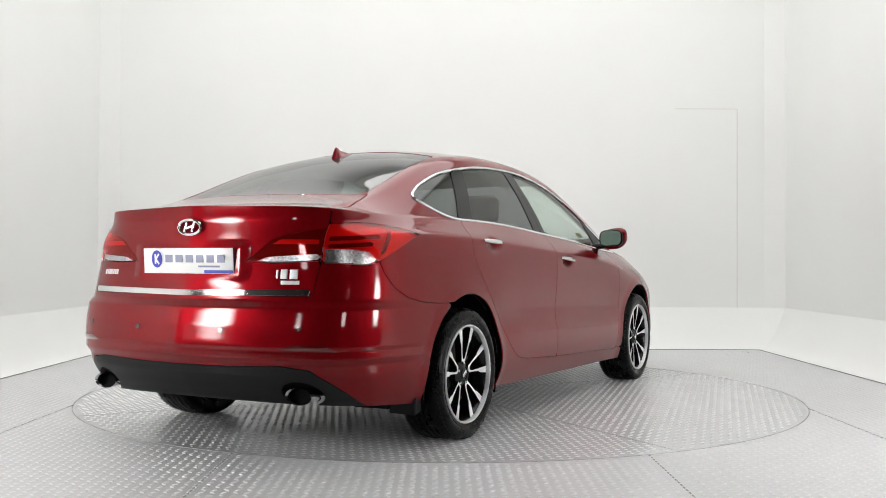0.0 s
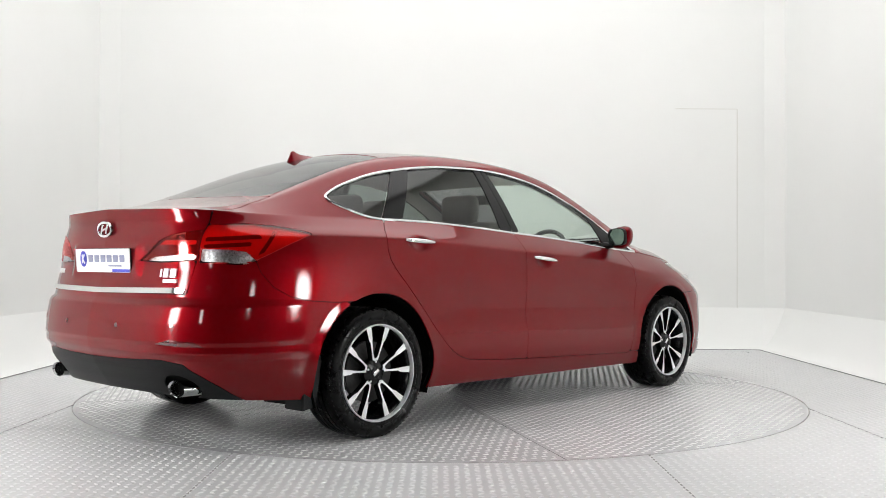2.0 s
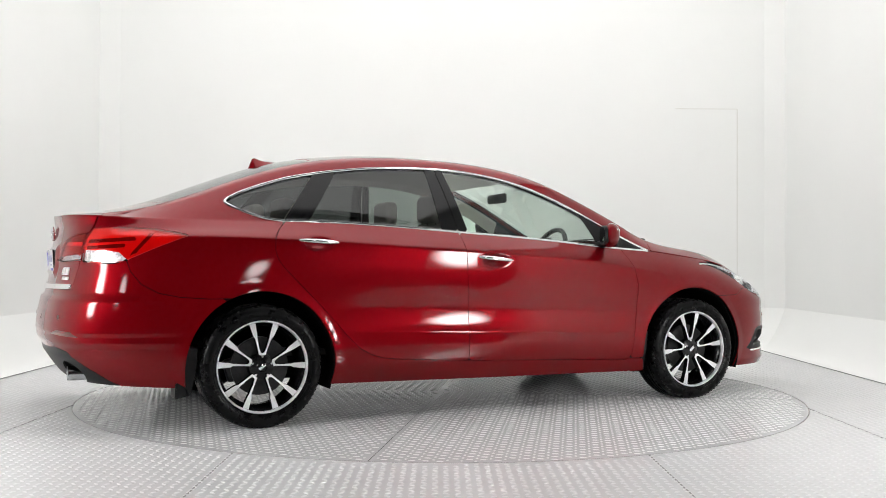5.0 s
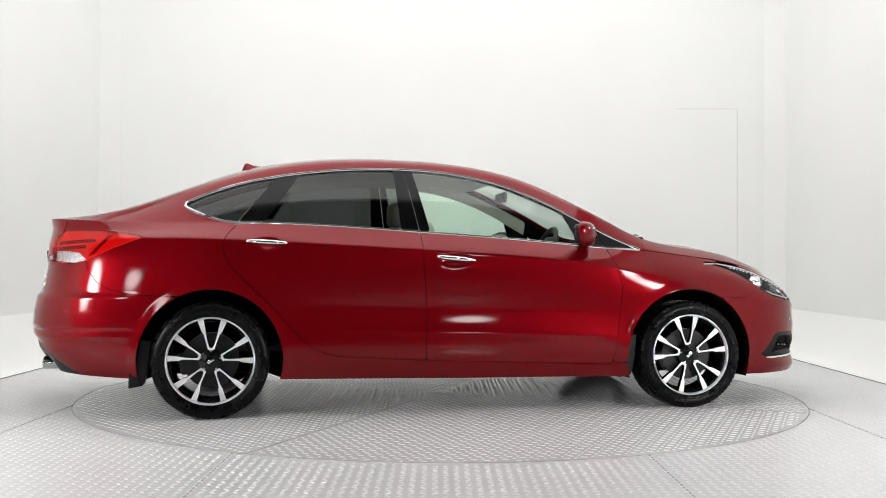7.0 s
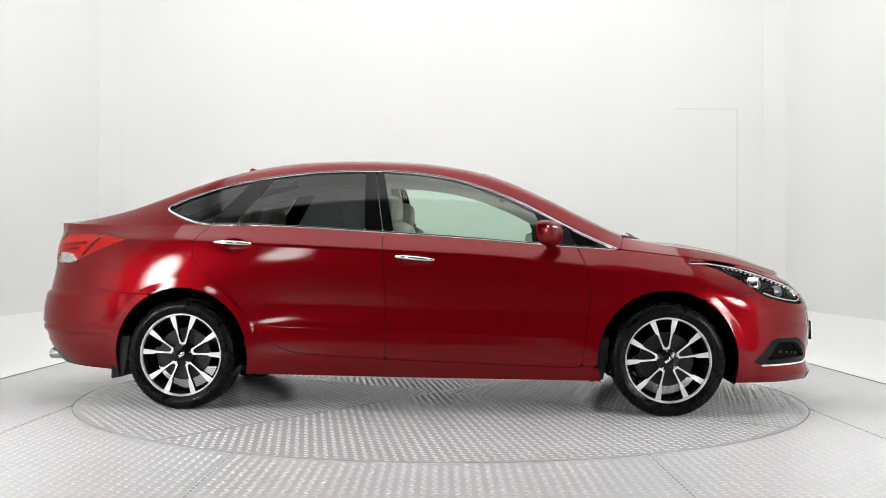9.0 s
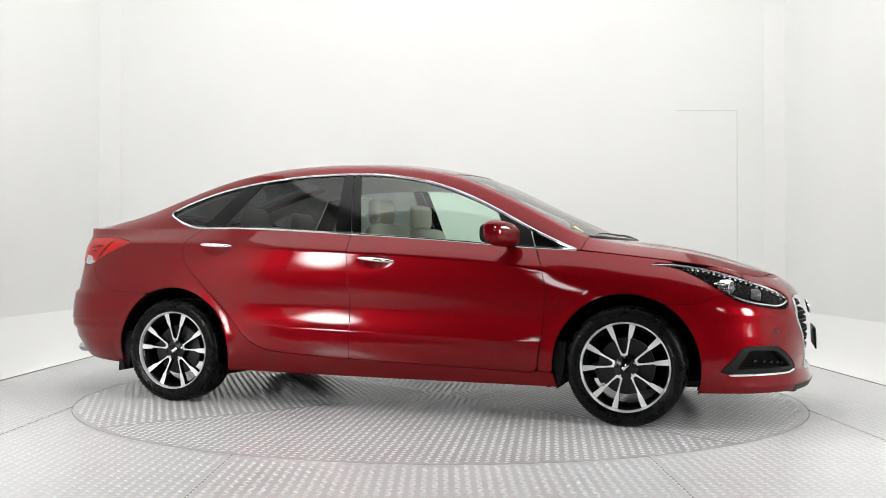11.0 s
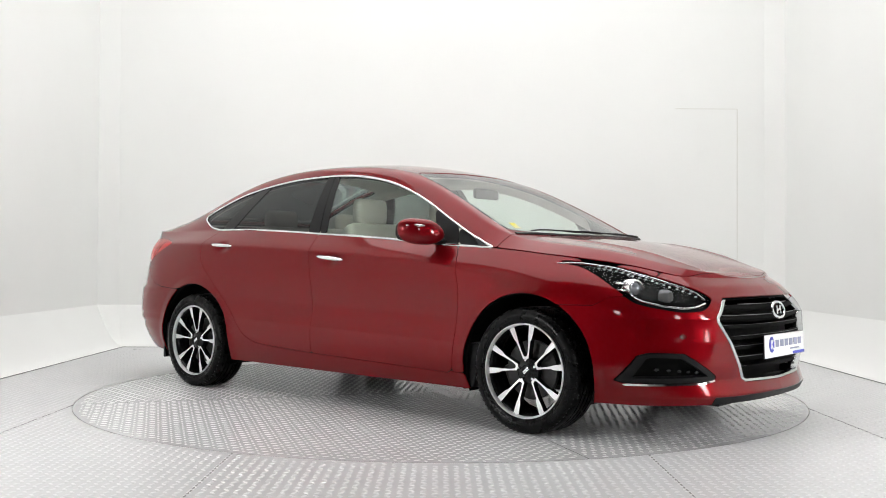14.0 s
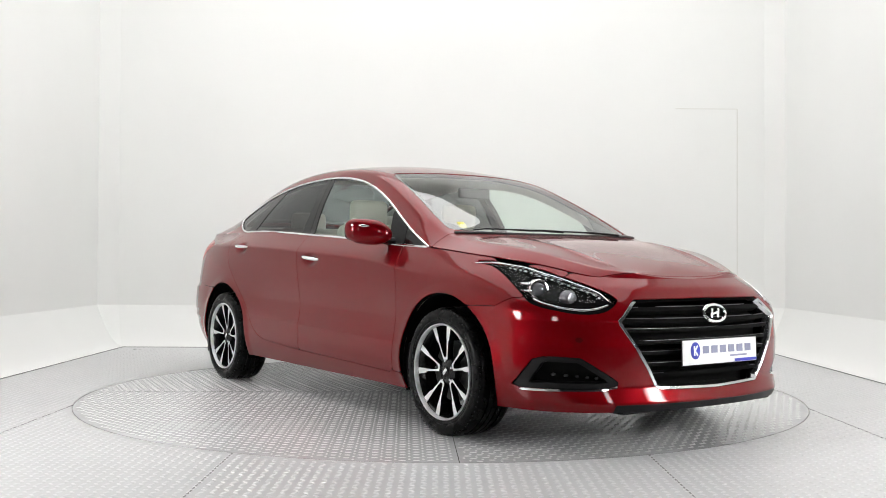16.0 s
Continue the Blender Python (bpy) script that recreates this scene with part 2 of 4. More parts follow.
def lug(verts, faces, x, y, a, z, long=0.0172, wide=0.0066, high=0.0026):
    c, s = math.cos(a), math.sin(a)
    b = len(verts)
    for u, w, h in ((-long, 0, 0), (-long * 0.5, -wide, 0), (long * 0.5, -wide, 0), (long, 0, 0), (long * 0.5, wide, 0), (-long * 0.5, wide, 0),
                    (-long * 0.55, 0, high), (-long * 0.3, -wide * 0.45, high), (long * 0.3, -wide * 0.45, high), (long * 0.55, 0, high), (long * 0.3, wide * 0.45, high), (-long * 0.3, wide * 0.45, high)):
        verts.append((x + c * u - s * w, y + s * u + c * w, z + h))
    faces.append((b + 6, b + 7, b + 8, b + 9, b + 10, b + 11))
    for k in range(6):
        j = (k + 1) % 6
        faces.append((b + k, b + j, b + 6 + j, b + 6 + k))


STEP = 0.043


def relief(name, keep, turn_of, z, parent, mat, angle=0.0):
    """Raised tread marks in alternating directions."""
    verts, faces = [], []
    n = int(3.4 / STEP)
    m = int(3.6 / STEP)
    for i in range(-n, n + 1):
        for j in range(-m, n + 1):
            x, y = (i + 0.5) * STEP, (j + 0.5) * STEP
            x, y = x * math.cos(angle) - y * math.sin(angle), x * math.sin(angle) + y * math.cos(angle)
            if keep(x, y):
                lug(verts, faces, x, y, (math.pi / 4 if (i + j) % 2 else -math.pi / 4) + turn_of(x, y), z)
    ob = part(name, mesh_of(name, verts, faces, mat, smooth=False), mat, parent)
    return tagged(ob, "raised tread marks", kind="stuff")


relief("tread_relief", lambda x, y: math.hypot(x, y) > RIM_R + 0.03 and abs(x) < HALF - 0.03 and -3.47 < y < BACK - 0.03, lambda x, y: 0.0, 0.0, floor, FLOOR_LUG)
for x in (-0.925, 0.925, -2.17, 2.17):
    y1 = -math.sqrt(RIM_R ** 2 - x * x) - 0.01
    part("floor_seam", box(0.006, 3.5 + y1, 0.003, (x, (y1 - 3.5) / 2, 0.0008)), SEAM, floor)

# the turntable: four sheets of tread plate that meet on its diagonals
turntable = tagged(new("turntable"), "round grey steel tread plate turntable under the car", "turntable")
for k in range(4):
    a0, a1 = radians(57 + 90 * k), radians(147 + 90 * k)
    v, f = ring_sector(0.0, RIM_R, a0 + 0.0008, a1 - 0.0008, 40, 0.0, -0.06)
    sheet = part("tread_sheet", mesh_of("tread_sheet", v, f, PLATE_STEEL, smooth=False), PLATE_STEEL, turntable)
    mid = (a0 + a1) / 2

    def inside(x, y, mid=mid):
        d = (math.atan2(y, x) - mid + math.pi) % (2 * math.pi) - math.pi
        r = math.hypot(x, y)
        return abs(d) < math.pi / 4 and r < RIM_R - 0.03 and r * math.sin(math.pi / 4 - abs(d)) > 0.018

    relief("tread_relief", inside, lambda x, y, mid=mid: mid, 0.0, sheet, LUG, mid + (0.4 if k % 2 else 0.0))
bm = revolve([(RIM_R, 0.001), (RIM_R + 0.003, 0.0), (RIM_R + 0.003, -0.05)], 160)
bmesh.ops.rotate(bm, cent=(0, 0, 0), matrix=Matrix.Rotation(radians(90), 3, "X"), verts=bm.verts)
part("rim", bm, SEAM, turntable)

# the studio's softboxes over and beside the camera
def softbox(x, y, z, sx, sy, power, target):
    m = look((x, y, z), target)
    thing = new("softbox")
    thing.matrix_world = m
    tagged(thing, "large white rectangular studio softbox lamp", "studio lamp", group="studio softboxes")
    bm = box(sx + 0.06, sy + 0.06, 0.12, (0, 0, 0.075), 0.01)
    part("housing", bm, TRIM, thing)
    glow = bpy.data.materials.new("softbox_glow")
    glow.use_nodes = True
    b = glow.node_tree.nodes["Principled BSDF"]
    b.inputs["Base Color"].default_value = (0.9, 0.9, 0.9, 1)
    b.inputs["Emission Color"].default_value = (1.0, 0.995, 0.985, 1)
    b.inputs["Emission Strength"].default_value = power
    if z < 4:
        # the cloth glows most before the bulb and fades towards its edge
        nt = glow.node_tree
        co = nt.nodes.new("ShaderNodeTexCoord")
        size = nt.nodes.new("ShaderNodeVectorMath")
        size.operation = "MULTIPLY"
        size.inputs[1].default_value = (2 / sx, 2 / sy, 0)
        reach = nt.nodes.new("ShaderNodeVectorMath")
        reach.operation = "LENGTH"
        fade = nt.nodes.new("ShaderNodeMapRange")
        fade.interpolation_type = "SMOOTHSTEP"
        fade.inputs["From Min"].default_value, fade.inputs["From Max"].default_value = 0.35, 1.0
        fade.inputs["To Min"].default_value, fade.inputs["To Max"].default_value = power, 0.4
        nt.links.new(co.outputs["Object"], size.inputs[0])
        nt.links.new(size.outputs[0], reach.inputs[0])
        nt.links.new(reach.outputs["Value"], fade.inputs["Value"])
        nt.links.new(fade.outputs["Result"], b.inputs["Emission Strength"])
    part("diffuser", box(sx, sy, 0.02, (0, 0, 0)), glow, thing)
    inv = m.inverted()
    if z > 4:
        for dx in (-sx * 0.45, sx * 0.45):
            for dy in (-sy * 0.45, sy * 0.45):
                part("drop_rod", tube([(dx, dy, 0.12), (dx, dy, HIGH - z + 0.01)], 0.012, 8), TRIM, thing)
    else:
        back = m @ Vector((0, 0, 0.16))
        part("stand_pole", tube([inv @ back, inv @ Vector((back.x, back.y, 0.03))], 0.018, 8), TRIM, thing)
        for a in (0, 120, 240):
            foot = Vector((back.x + 0.32 * math.cos(radians(a)), back.y + 0.32 * math.sin(radians(a)), 0.012))
            part("stand_leg", tube([inv @ Vector((back.x, back.y, 0.35)), inv @ foot], 0.012, 8), TRIM, thing)
    return thing


for row in SOFTBOXES:
    softbox(*row)


# ---- the car: its skin ----
# Half of the skin is one grid (columns from nose to tail, rows from sill to centre line); every panel is cut from it by outlines.
def spline(xs, ys, q):
    """Natural cubic spline."""
    xs, ys, q = np.asarray(xs, float), np.asarray(ys, float), np.asarray(q, float)
    n = len(xs)
    h = np.diff(xs)
    A, r = np.eye(n), np.zeros(n)
    for i in range(1, n - 1):
        A[i, i - 1:i + 2] = h[i - 1], 2 * (h[i - 1] + h[i]), h[i]
        r[i] = 6 * ((ys[i + 1] - ys[i]) / h[i] - (ys[i] - ys[i - 1]) / h[i - 1])
    m = np.linalg.solve(A, r)
    k = np.clip(np.searchsorted(xs, q) - 1, 0, n - 2)
    a, b = xs[k + 1] - q, q - xs[k]
    return (m[k] * a ** 3 + m[k + 1] * b ** 3) / (6 * h[k]) + (ys[k] / h[k] - m[k] * h[k] / 6) * a + (ys[k + 1] / h[k] - m[k + 1] * h[k] / 6) * b


def ease(xs, ys, q, width=0.10):
    """Straight runs with rounded joints."""
    q = np.asarray(q, float)
    return sum(np.interp(q + d * width, xs, ys) for d in (-1, -0.6, -0.2, 0.2, 0.6, 1)) / 6


NC, NL, NU = 400, 96, 140
X_BASE = [2.385, 2.37, 2.32, 2.22, 2.0, 1.7, 1.3, 0.7, 0.0, -0.7, -1.3, -1.7, -2.05, -2.30, -2.40, -2.43, -2.44]
RING_Y = [
    [0, .25, .46, .64, .785, .845, .862, .848, .842, .848, .862, .855, .800, .66, .44, .22, 0],
    [0, .25, .47, .66, .812, .872, .888, .880, .876, .880, .892, .884, .830, .69, .46, .23, 0],
    [0, .25, .47, .66, .818, .882, .900, .893, .890, .893, .902, .894, .845, .70, .46, .23, 0],
    [0, .25, .47, .655, .812, .880, .900, .884, .880, .885, .902, .894, .845, .70, .46, .23, 0],
    [0, .24, .45, .62, .765, .850, .878, .881, .882, .881, .872, .838, .785, .66, .45, .23, 0],
    [0, .22, .41, .57, .705, .800, .836, .850, .850, .842, .825, .790, .738, .63, .44, .22, 0],
    [0, .20, .365, .515, .635, .735, .780, .799, .800, .793, .768, .738, .700, .61, .43, .22, 0],
]
NOSE_Z = [.17, .225, .30, .37, .48, .59, .68, .742, .79, .84]
NOSE_X = [2.315, 2.345, 2.315, 2.330, 2.340, 2.330, 2.277, 2.230, 2.165, 2.08]
TAIL_Z = [.20, .257, .30, .37, .47, .58, .65, .72, .82, .93, 1.03, 1.095]
TAIL_X = [-2.22, -2.30, -2.335, -2.385, -2.412, -2.402, -2.387, -2.368, -2.345, -2.34, -2.325, -2.335]


def z_bottom(x):
    return ease([-2.45, -2.1, -1.7, 0, 2.0, 2.4], [.26, .235, .212, .192, .185, .195], x)


def z_crease(x):
    return spline([-2.45, -2.2, -1.73, -1.0, -.2, .4, .73, 1.05, 1.5, 2.0, 2.4], [.965, .970, .976, .957, .915, .880, .850, .805, .765, .705, .66], x)


def z_shoulder(x):
    return spline([-2.45, -2.33, -2.0, -1.7, -1.26, -.89, -.56, -.21, .09, .42, .745, 1.1, 1.45, 1.75, 1.9, 2.05, 2.2, 2.4],
                  [1.094, 1.088, 1.070, 1.064, 1.069, 1.063, 1.046, 1.025, 1.006, .982, .957, .934, .896, .858, .828, .790, .777, .777], x)


def z_centre(x):
    return spline([-2.45, -2.335, -2.2, -2.03, -1.856, -1.68, -1.5, -1.325, -1.147, -.97, -.75, -.54, -.32, -.107, .11, .29, .42, .655, .9, 1.1, 1.27, 1.36, 1.57, 1.75, 1.94, 2.1, 2.17, 2.4],
                  [1.095, 1.096, 1.108, 1.143, 1.192, 1.257, 1.326, 1.390, 1.440, 1.473, 1.497, 1.505, 1.503, 1.493, 1.468, 1.432, 1.398, 1.295, 1.175, 1.085, 1.015, .995, .960, .922, .873, .818, .784, .70], x)


def rail_y(x):
    return spline([-2.45, -2.1, -1.9, -1.6, -1.3, -1.0, -.7, -.3, .1, .4, .655, .92, 1.1, 1.3, 1.5, 1.8, 2.1, 2.4],
                  [.60, .625, .61, .585, .565, .555, .555, .56, .575, .60, .635, .68, .705, .70, .67, .60, .46, .3], x)


def rail_z(x):
    return spline([-2.45, -2.1, -1.9, -1.6, -1.3, -1.0, -.7, -.3, .1, .4, .655, .92, 1.1, 1.3, 1.5, 1.8, 2.1, 2.4],
                  [1.09, 1.10, 1.135, 1.235, 1.342, 1.414, 1.448, 1.454, 1.424, 1.358, 1.254, 1.120, 1.028, .972, .945, .893, .812, .79], x)


def bspline(ctrl, n):
    """n points on a clamped cubic B-spline; ctrl is (points, columns, 3)."""
    m = len(ctrl)
    knots = np.concatenate([[0, 0, 0], np.linspace(0, 1, m - 2), [1, 1, 1]])
    t = np.linspace(0, 1 - 1e-9, n)
    N = np.array([(t >= knots[i]) & (t < knots[i + 1]) for i in range(m + 3)], float)
    for d in range(1, 4):
        M = np.zeros((m + 3 - d, n))
        for i in range(m + 3 - d):
            a, b = knots[i + d] - knots[i], knots[i + d + 1] - knots[i + 1]
            if a > 0:
                M[i] += (t - knots[i]) / a * N[i]
            if b > 0:
                M[i] += (knots[i + d + 1] - t) / b * N[i + 1]
        N = M
    return np.einsum("mn,mck->nck", N[:m], ctrl)


def skin():
    si = np.linspace(0, 16, NC)
    base = spline(range(17), X_BASE, si)
    base[0], base[-1] = X_BASE[0], X_BASE[-1]

    def ring(k, zfun):
        y = np.maximum(spline(range(17), RING_Y[k], si), 0)
        y[0] = y[-1] = 0
        n, t = np.interp(float(zfun(2.3)), NOSE_Z, NOSE_X), np.interp(float(zfun(-2.35)), TAIL_Z, TAIL_X)
        x = np.where(base > 1, 1 + (base - 1) * (n - 1) / 1.385, np.where(base < -1.2, -1.2 + (base + 1.2) * (t + 1.2) / -1.24, base))
        return np.stack([x, y, zfun(x)], 1)

    def between(a, za, b, zb):
        return lambda x: za * a(x) + zb * b(x)

    mid = lambda x: spline([-2.45, -1.7, 0, 1.4, 2.4], [.61, .62, .62, .60, .575], x)
    levels = [z_bottom, lambda x: z_bottom(x) + .085, lambda x: z_bottom(x) + .24, mid, z_crease, between(z_crease, .5, z_shoulder, .5), z_shoulder]
    keys = np.array([ring(k, zf) for k, zf in enumerate(levels)])
    knots = np.array([0, .10, .32, .62, .88, 0.95, 1.0])
    q = np.linspace(0, 1, NL)
    low = np.zeros((NL, NC, 3))
    for c in range(NC):
        for d in range(3):
            low[:, c, d] = spline(knots, keys[:, c, d], q)
    # nose and tail follow their side profile at every height
    for c in range(NC):
        z = low[:, c, 2]
        wn = np.clip((low[:, c, 0] - 1.0) / 1.35, 0, 1) ** 1.5
        wt = np.clip((-low[:, c, 0] - 1.2) / 1.2, 0, 1) ** 1.5
        kn = spline(knots, np.interp(keys[:, c, 2], NOSE_Z, NOSE_X), q)
        kt = spline(knots, np.interp(keys[:, c, 2], TAIL_Z, TAIL_X), q)
        low[:, c, 0] += wn * (np.interp(z, NOSE_Z, NOSE_X) - kn) + wt * (np.interp(z, TAIL_Z, TAIL_X) - kt)
    B = low[-1]
    x = B[:, 0]
    lim = np.clip(B[:, 1] / .62, 0, 1)
    ry = np.minimum(rail_y(x), B[:, 1] * (0.90 - 0.03 * lim))
    zc = np.maximum(z_centre(x), B[:, 2])
    rz = np.clip(rail_z(x), B[:, 2] + 0.15 * (zc - B[:, 2]), zc)
    ctrl = []
    for u in np.linspace(0, 1, 7):
        bulge = 0.018 * np.sin(math.pi * u) * np.clip((rz - B[:, 2]) / 0.3, 0, 1)
        ctrl.append(np.stack([x, B[:, 1] + (ry - B[:, 1]) * u + bulge, B[:, 2] + (rz - B[:, 2]) * u], 1))
    for u in np.linspace(0, 1, 10)[1:]:
        ctrl.append(np.stack([x, ry * (1 - u), rz + (zc - rz) * (1 - (1 - u) ** 2.1)], 1))
    up = bspline(np.array(ctrl), NU)
    G = np.concatenate([low, up[1:]], 0)
    # scooped hollows behind the door handles
    for hx, hz in ((-1.085, .955), (-.04, .872)):
        r = np.hypot((G[..., 0] - hx) / .095, (G[..., 2] - hz + 0.008) / .046)
        G[..., 1] -= 0.024 * np.clip(1 - r ** 2, 0, 1) ** 2 * (np.arange(len(G)) < NL)[:, None]
    # pressed lines: a crease from the tail lamp past the handles, and a fold low on the doors
    side = (np.arange(len(G)) < NL)[:, None]
    zc = z_crease(G[..., 0])
    along = np.clip((G[..., 0] + 2.0) / .3, 0, 1) * np.clip((1.25 - G[..., 0]) / .3, 0, 1)
    G[..., 1] += side * along * .011 * np.exp(-abs(G[..., 2] - zc) / .032)
    zl = .455 - .028 * G[..., 0]
    along = np.clip((G[..., 0] + 1.0) / .25, 0, 1) * np.clip((.98 - G[..., 0]) / .2, 0, 1)
    G[..., 1] += side * along * .008 * (np.exp(-abs(G[..., 2] - zl) / .04) - .6 * np.exp(-abs(G[..., 2] - zl - .13) / .09))
    # flared lips round the wheel arches
    for hx in (1.385, -1.385):
        r = np.hypot(G[..., 0] - hx, G[..., 2] - 0.312)
        G[..., 1] += side * .007 * np.clip(1 - (r - .388) / .050, 0, 1) * (r > .30)
    # rear bumper: a shelf under the boot lid and a ridge over the valance
    tail = np.clip((-G[..., 0] - 1.72) / .35, 0, 1) * side
    out = np.stack([-np.clip((-G[..., 0] - 1.9) / .35, 0, 1), np.clip(G[..., 1] / .5, 0, 1) ** 2 * .8, np.zeros_like(G[..., 0])], -1)
    lift = .014 * np.clip((.674 - G[..., 2]) / .012, 0, 1) * np.clip((G[..., 2] - .445) / .05, 0, 1)
    lift += .012 * np.clip(1 - abs(G[..., 2] - .445) / .030, 0, 1)
    G += out * (tail * lift)[..., None]
    # flat seat for the plate on the boot lid
    seat_w = np.clip((.34 - G[..., 1]) / .05, 0, 1) * np.clip((G[..., 2] - .765) / .02, 0, 1) * np.clip((.935 - G[..., 2]) / .02, 0, 1) * (G[..., 0] < -2)
    G[..., 0] -= seat_w * np.clip(G[..., 0] - np.interp(G[..., 2], TAIL_Z, TAIL_X), 0, .05)
    # folds that run down the bonnet
    fold = .50 - .17 * (G[..., 0] - 1.25)
    along = np.clip((G[..., 0] - 1.3) / .2, 0, 1) * np.clip((2.10 - G[..., 0]) / .25, 0, 1)
    G[..., 2] += ~side * along * .011 * np.exp(-abs(G[..., 1] - fold) / .04)
    G[:, 0, 1] = G[:, -1, 1] = 0
    G[-1, :, 1] = 0
    return G


G = skin()
ROWS = len(G)
du = np.gradient(G, axis=1)
dv = np.gradient(G, axis=0)
GN = np.cross(du, dv)
GN /= np.maximum(np.linalg.norm(GN, axis=2), 1e-9)[..., None]
if GN[30, NC // 2, 1] < 0:
    GN = -GN
# lean ends and centre line onto the plane of symmetry
GN[:, 0] = GN[:, 1] * (1, 0, 1)
GN[:, -1] = GN[:, -2] * (1, 0, 1)
GN[-1] = GN[-2] * (1, 0, 1)
GN /= np.maximum(np.linalg.norm(GN, axis=2), 1e-9)[..., None]
GX, GY, GZ = G[..., 0], G[..., 1], G[..., 2]
UPPER = np.broadcast_to(np.where(np.arange(ROWS) >= NL - 1, -1.0, 1.0)[:, None], GX.shape)
ROW_D = (NL - 1 - np.arange(ROWS))[:, None] * np.ones((1, NC)) * 0.0053


def smooth_outline(pts, n=6, closed=True):
    """A soft closed line through points."""
    p = np.array(pts, float)
    m = len(p)
    out = []
    for i in range(m):
        a, b, c, d = p[i - 1], p[i], p[(i + 1) % m], p[(i + 2) % m]
        for t in np.arange(n) / n:
            out.append(0.5 * (2 * b + (c - a) * t + (2 * a - 5 * b + 4 * c - d) * t ** 2 + (3 * b - a - 3 * c + d) * t ** 3))
    return np.array(out)


def dist(poly, U, V):
    """Signed distance to a closed outline, negative inside."""
    P = np.asarray(poly, float)
    best = np.full(U.shape, 1e9)
    odd = np.zeros(U.shape, bool)
    for (ax, ay), (bx, by) in zip(P, np.roll(P, -1, 0)):
        ex, ey = bx - ax, by - ay
        t = np.clip(((U - ax) * ex + (V - ay) * ey) / max(ex * ex + ey * ey, 1e-12), 0, 1)
        best = np.minimum(best, (U - ax - t * ex) ** 2 + (V - ay - t * ey) ** 2)
        with np.errstate(divide="ignore", invalid="ignore"):
            odd ^= ((ay > V) != (by > V)) & (U < (bx - ax) * (V - ay) / (by - ay if by != ay else 1e-12) + ax)
    return np.where(odd, -1, 1) * np.sqrt(best)


def line(x0, z0, x1, z1):
    """Distance to a line in side view, positive towards the nose."""
    d = math.hypot(x1 - x0, z1 - z0)
    return ((GX - x0) * (z1 - z0) - (GZ - z0) * (x1 - x0)) / d * (1 if z1 > z0 else -1)


def both(*fields):
    return np.maximum.reduce(fields)


def cut(field, off=0.0, rim=0.012, sides=(1,)):
    """The part of the skin where field < 0, moved out by off, with edges folded in: verts, normals, faces."""
    F = np.asarray(field)
    verts, norms, faces = [], [], []
    cache = {}

    def vert(key, p, n):
        if key not in cache:
            cache[key] = len(verts)
            verts.append(p)
            norms.append(n / max(np.linalg.norm(n), 1e-9))
        return cache[key]

    neg = F < 0
    touch = neg[:-1, :-1] | neg[1:, :-1] | neg[:-1, 1:] | neg[1:, 1:]
    for r, c in np.argwhere(touch):
        ring = [(r, c), (r, c + 1), (r + 1, c + 1), (r + 1, c)]
        loop = []
        for i in range(4):
            a, b = ring[i], ring[(i + 1) % 4]
            fa, fb = F[a], F[b]
            if fa < 0:
                loop.append(vert(a, G[a], GN[a]))
            if (fa < 0) != (fb < 0):
                t = fa / (fa - fb)
                k = (a, b) if a < b else (b, a)
                loop.append(vert(k, G[a] + (G[b] - G[a]) * t, GN[a] + (GN[b] - GN[a]) * t))
        if len(loop) > 2:
            faces.append(loop)
    if not verts:
        return [], [], []
    V, N = np.array(verts), np.array(norms)
    # weld the collapsed points of nose and tail
    keymap, first = {}, []
    for i, p in enumerate(np.round(V, 5)):
        first.append(keymap.setdefault(tuple(p), i))
    clean = []
    for fc in faces:
        out = []
        for i in fc:
            j = first[i]
            if not out or out[-1] != j:
                out.append(j)
        if len(out) > 1 and out[0] == out[-1]:
            out.pop()
        if len(out) > 2 and len(set(out)) == len(out):
            clean.append(out)
    faces = clean
    V = V + N * off
    used = {}
    for fc in faces:
        for a, b in zip(fc, fc[1:] + fc[:1]):
            used[(a, b)] = used.get((a, b), 0) + 1
    edge = [(a, b) for (a, b) in used if (b, a) not in used and not (abs(V[a][1]) < 1e-4 and abs(V[b][1]) < 1e-4)]
    if rim and edge:
        side = {}
        for a, b in edge:
            d = np.cross(V[b] - V[a], N[a])
            for i in (a, b):
                side[i] = side.get(i, 0) + d
        base = len(V)
        idx = {}
        nv, nn = [], []
        for i, d in side.items():
            d = d / max(np.linalg.norm(d), 1e-9)
            idx[i] = base + len(nv)
            nv += [V[i], V[i] - N[i] * rim]
            nn += [(d * 0.7 + N[i] * 0.7), d]
        V, N = np.concatenate([V, nv]), np.concatenate([N, nn])
        faces = faces + [[idx[b], idx[a], idx[a] + 1, idx[b] + 1] for a, b in edge]
    # turn faces outwards, then mirror
    P = V[faces[0][0]], V[faces[0][1]], V[faces[0][2]]
    if np.dot(np.cross(P[1] - P[0], P[2] - P[0]), N[faces[0][0]]) < 0:
        faces = [fc[::-1] for fc in faces]
    AV, AN, AF = [], [], []
    for s in sides:
        b = len(AV)
        AV += [(p[0], p[1] * s, p[2]) for p in V]
        AN += [(n[0], n[1] * s, n[2]) for n in N]
        AF += [[b + i for i in (fc if s > 0 else fc[::-1])] for fc in faces]
    return AV, AN, AF


def panel(name, field, mat, parent, label="", off=0.0, rim=0.007, sides=(1, -1)):
    v, n, f = cut(field, off, rim, sides)
    if not f:
        return None
    return part(name, mesh_of(name, v, f, mat, normals=n), mat, parent, label)


